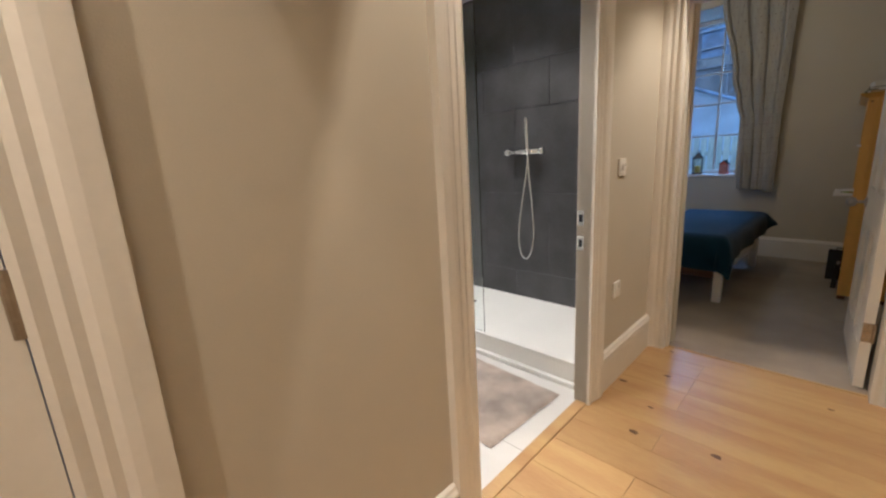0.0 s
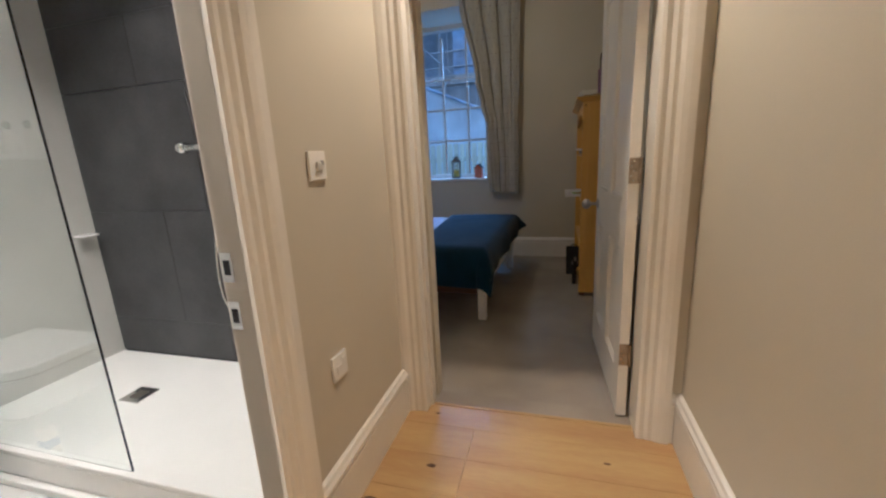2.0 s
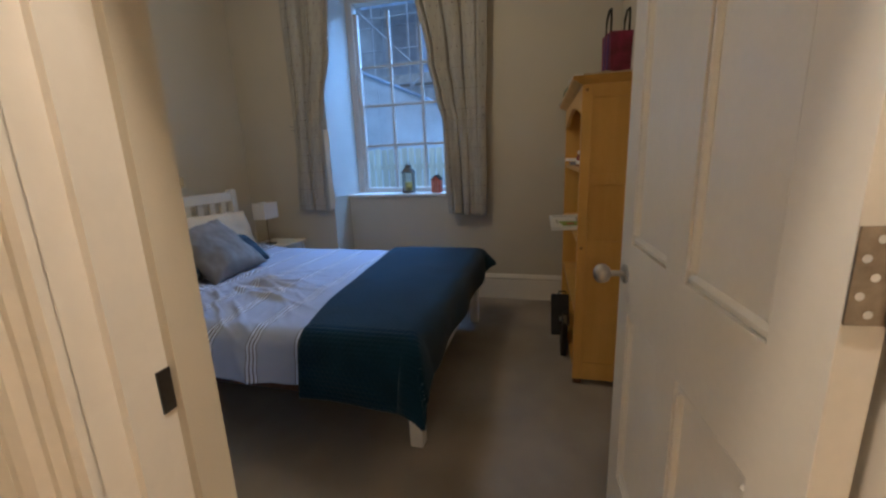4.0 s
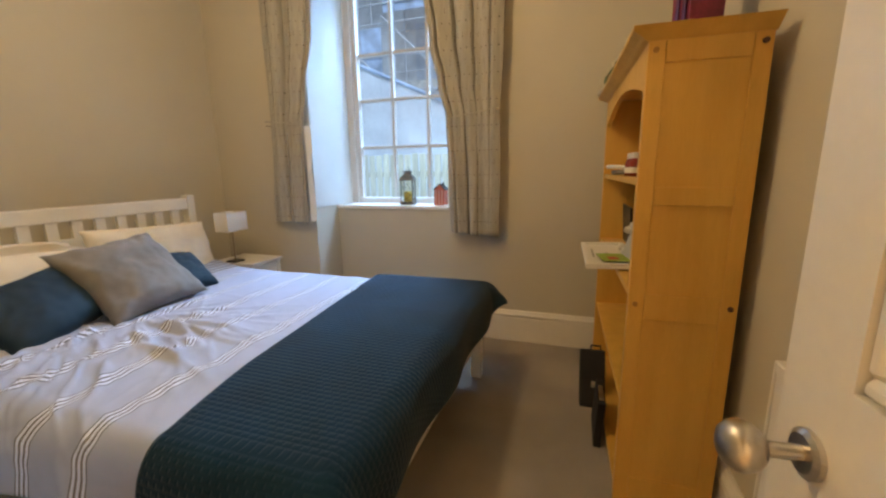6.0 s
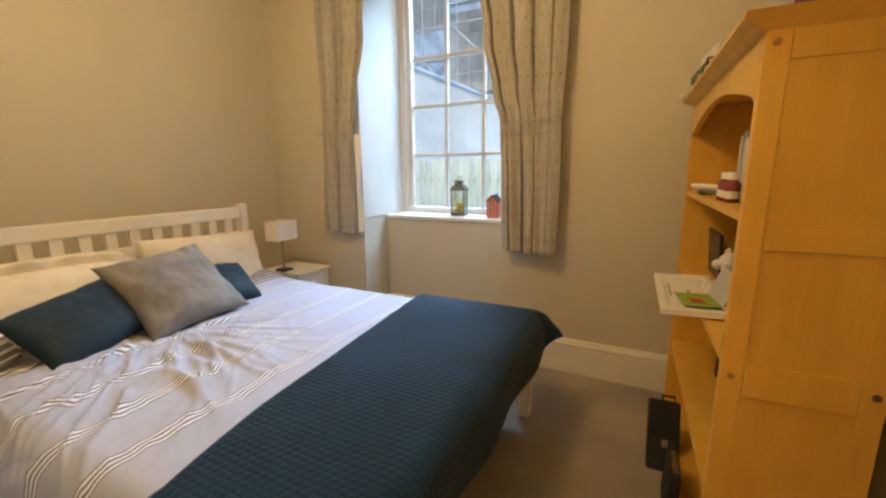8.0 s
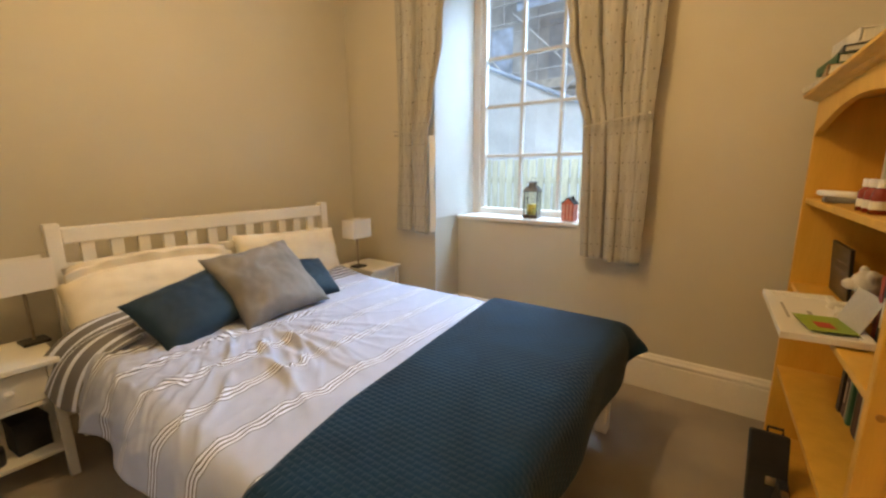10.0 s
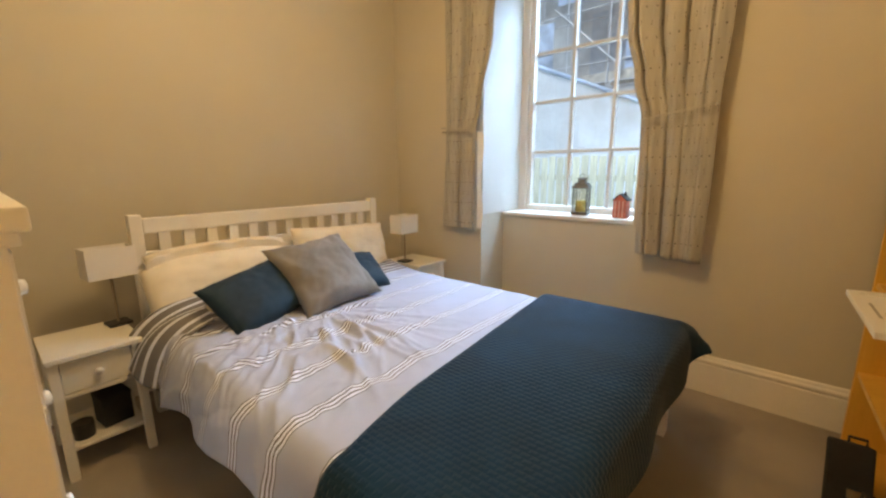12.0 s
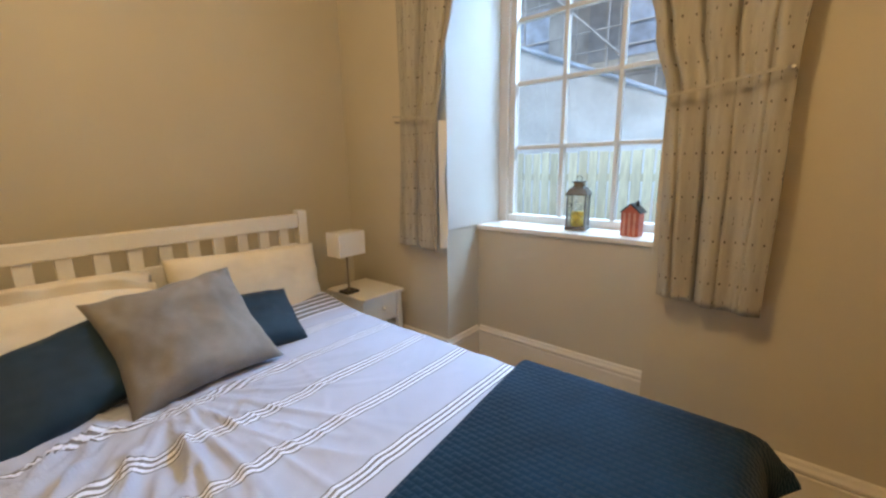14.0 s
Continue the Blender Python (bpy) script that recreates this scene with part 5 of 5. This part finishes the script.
# ---------------------------------------------------------------- things on the sill
la = thing("candle_lantern", pose(-1.455, 7.99, 0.9145, 0, 0, 8), "grey metal candle lantern with latticed glass and yellow candle", "lantern")
part("base", slab(-0.058, 0.058, -0.058, 0.058, 0, 0.022, 0.004), LANTERNMETAL, la)
for sx in (-1, 1):
    for sy in (-1, 1):
        part("post", slab(sx * 0.05 - 0.0045, sx * 0.05 + 0.0045, sy * 0.05 - 0.0045, sy * 0.05 + 0.0045, 0.022, 0.20, 0.001, 1), LANTERNMETAL, la)
for s in (-1, 1):
    p = part("glass_pane", slab(-0.044, 0.044, s * 0.05 - 0.001, s * 0.05 + 0.001, 0.022, 0.20), LANTERNGLASS, la)
    p.visible_shadow = False
    p = part("glass_pane", slab(s * 0.05 - 0.001, s * 0.05 + 0.001, -0.044, 0.044, 0.022, 0.20), LANTERNGLASS, la)
    p.visible_shadow = False
    for k in range(-2, 3):
        for d in (-1, 1):
            z0, z1 = 0.11 + k * 0.06 - 0.045, 0.11 + k * 0.06 + 0.045
            a, c = (-0.044, 0.044)
            lo, hi = max(z0, 0.024), min(z1, 0.198)
            if hi - lo < 0.02:
                continue
            xa = a + (c - a) * (lo - z0) / (z1 - z0)
            xc = a + (c - a) * (hi - z0) / (z1 - z0)
            part("lattice_wire", tube(bmesh.new(), [(d * xa, s * 0.053, lo), (d * xc, s * 0.053, hi)], 0.0013, 6), LANTERNMETAL, la)
            part("lattice_wire", tube(bmesh.new(), [(s * 0.053, d * xa, lo), (s * 0.053, d * xc, hi)], 0.0013, 6), LANTERNMETAL, la)
roof = bmesh.new()
rings = []
for z, r in ((0.20, 0.062), (0.206, 0.062), (0.235, 0.045), (0.252, 0.026), (0.268, 0.024), (0.272, 0.032), (0.278, 0.032), (0.28, 0.012)):
    rings.append([roof.verts.new((sx * r, sy * r, z)) for sx, sy in ((-1, -1), (1, -1), (1, 1), (-1, 1))])
for a, c in zip(rings, rings[1:]):
    for k in range(4):
        roof.faces.new((a[k], a[(k + 1) % 4], c[(k + 1) % 4], c[k]))
roof.faces.new(rings[0][::-1]), roof.faces.new(rings[-1])
part("roof", roof, LANTERNMETAL, la)
part("ring_handle", tube(bmesh.new(), [(0.016 * math.cos(k * 0.5236), 0, 0.293 + 0.016 * math.sin(k * 0.5236)) for k in range(13)], 0.0025, 8), LANTERNMETAL, la, smooth=True)
part("candle", tube(bmesh.new(), [(0, 0, 0.022), (0, 0, 0.10), (0.0, 0, 0.105), (0, 0, 0.103)], [0.036, 0.036, 0.03, 0.004], 20), CANDLE, la, "yellow pillar candle", True)

hs = thing("wooden_beach_hut", pose(-1.145, 7.945, 0.9145, 0, 0, -6), "small red striped wooden beach hut ornament", "ornament")
part("walls", prism(bmesh.new(), [(-0.045, 0), (0.045, 0), (0.045, 0.125), (0, 0.165), (-0.045, 0.125)], "y", -0.035, 0.035), REDCERAMIC, hs)
for k in range(3):
    part("stripe", slab(-0.034 + k * 0.026, -0.022 + k * 0.026, -0.0365, -0.0352, 0.004, 0.122), PINKSTRIPE, hs)
for s in (-1, 1):
    r = part("roof_board", slab(0, 0.07, -0.042, 0.042, 0, 0.007, 0.001, 1), DARKMETAL, hs, "dark roof board")
    r.matrix_local = pose(0, 0, 0.166, 0, 41.6 if s > 0 else 180 - 41.6, 0) if s > 0 else pose(0, 0, 0.173, 0, 180 - 41.6, 0)
part("bird", tube(bmesh.new(), [(0.022, 0, 0.148), (0.022, 0, 0.165), (0.022, 0, 0.178), (0.022, 0, 0.184)], [0.004, 0.010, 0.008, 0.002], 10), DARKMETAL, hs)

# ---------------------------------------------------------------- outside
structure("ground_outside", slab(-200, 200, -200, 400, -0.5, -0.35), GROUND, "pale gravel ground outside the window", category="ground")
fence = thing("board_fence", pose(-4.2, 10.4, -0.35), "pale close-boarded timber fence outside", "fence")
for zz in (0.4, 1.45):
    part("rail", slab(-4.0, 5.5, 0.02, 0.06, zz, zz + 0.08), FENCEWOOD, fence)
proto = finish("board", slab(0, 0.095, 0, 0.018, 0, 1.78, 0.004, 1), FENCEWOOD)
for k in range(80):
    o = new("board", proto)
    o.parent = fence
    o.location = (-4.0 + k * 0.118, 0.0, random.uniform(-0.012, 0.012))
for k in range(5):
    part("post", slab(-3.9 + k * 2.2, -3.8 + k * 2.2, 0.06, 0.16, 0, 1.85, 0.005), FENCEWOOD, fence)


def tarp(u, v):
    x = -9.0 + 11.0 * u
    top = 2.86 - 0.442 * (x + 3.48)
    top = max(top, 1.75)
    z = -0.35 + (top + 0.35) * v
    return x, 11.15 + 0.05 * noise.noise((x * 1.2, z * 1.1, 3)) + 0.025 * math.sin(x * 5 + z * 1.5) * noise.noise((x, z, 9)) + 0.02 * noise.noise((x * 3, z * 4, 6)), z


tp = thing("sheeted_hoarding", ID, "white tarpaulin hoarding with a sloping blue top rail", "hoarding")
part("sheet", sheet(tarp, 160, 50), SHEET, tp)
part("top_rail", tube(bmesh.new(), [(-9, 11.12, 2.86 - 0.442 * (-9 + 3.48)), (-0.97, 11.12, 2.86 - 0.442 * (-0.97 + 3.48))], 0.03, 8), BLUENET, tp, "blue top rail")
for k in range(9):
    xx = -8.5 + k * 1.1
    part("post", tube(bmesh.new(), [(xx, 11.3, -0.35), (xx, 11.3, max(1.8, 2.86 - 0.442 * (xx + 3.48)) - 0.05)], 0.024, 8), GALV, tp)

bd = thing("stone_building", pose(-7, 18.5, -0.35), "grey stone building behind scaffolding", "building")
part("wall", slab(-14, 12, 0, 6, 0, 15), STONE, bd)
part("roof", prism(bmesh.new(), [(-0.3, 15), (6.3, 15), (3, 18)], "x", -14.2, 12.2), mat("slate", (0.10, 0.10, 0.115), 0.6), bd)
for i in range(9):
    for j in range(4):
        w = part("window", slab(-12.5 + i * 2.8, -11.4 + i * 2.8, -0.04, 0.02, 1.2 + j * 3.4, 3.0 + j * 3.4), mat("dull_glass", (0.60, 0.64, 0.68), 0.5), bd)
        part("frame", box(slab(-12.6 + i * 2.8, -11.3 + i * 2.8, -0.07, -0.041, 1.1 + j * 3.4, 1.2 + j * 3.4), -11.99 + i * 2.8, -11.93 + i * 2.8, -0.07, -0.041, 1.2 + j * 3.4, 3.0 + j * 3.4), GLOSS, w)
sc = thing("scaffolding", pose(-7, 16.9, -0.35), "galvanised tube scaffolding with board lifts and blue net", "scaffolding")
for k in range(21):
    for yy in (0, 0.85):
        part("standard", tube(bmesh.new(), [(-13 + k * 1.2, yy, 0), (-13 + k * 1.2, yy, 14)], 0.026, 8), GALV, sc)
for j in range(1, 7):
    for yy in (0, 0.85):
        for dz in (0, 0.55, 1.05):
            if dz and yy:
                continue
            part("ledger", tube(bmesh.new(), [(-13.2, yy, j * 2.0 + dz), (11.2, yy, j * 2.0 + dz)], 0.024, 8), GALV, sc)
    if j % 2:
        continue
    part("board_lift", slab(-13.1, 11.1, 0.1, 0.75, j * 2.0 + 0.04, j * 2.0 + 0.09), BOARDS, sc)
    part("toe_board", slab(-13.1, 11.1, 0.06, 0.09, j * 2.0 + 0.05, j * 2.0 + 0.27), BOARDS, sc)
for k in range(12):
    for j in range(6):
        if (k + j) % 3 != 1:
            s = 1 if j % 2 else -1
            part("brace", tube(bmesh.new(), [(-12 + k * 2.0 - s, -0.06, j * 2.0 + 0.3), (-12 + k * 2.0 + s, -0.06, j * 2.0 + 2.2)], 0.028, 8), GALV, sc)
for k, j in ((3, 3), (4, 3), (6, 2), (7, 3), (8, 2), (5, 4), (2, 4), (6, 4), (8, 4)):
    part("net", slab(-13 + k * 2.0 + 0.05, -11 + k * 2.0 - 0.05, 0.03, 0.04, j * 2.0 + 0.3, j * 2.0 + 1.9), BLUENET, sc, "blue debris net")
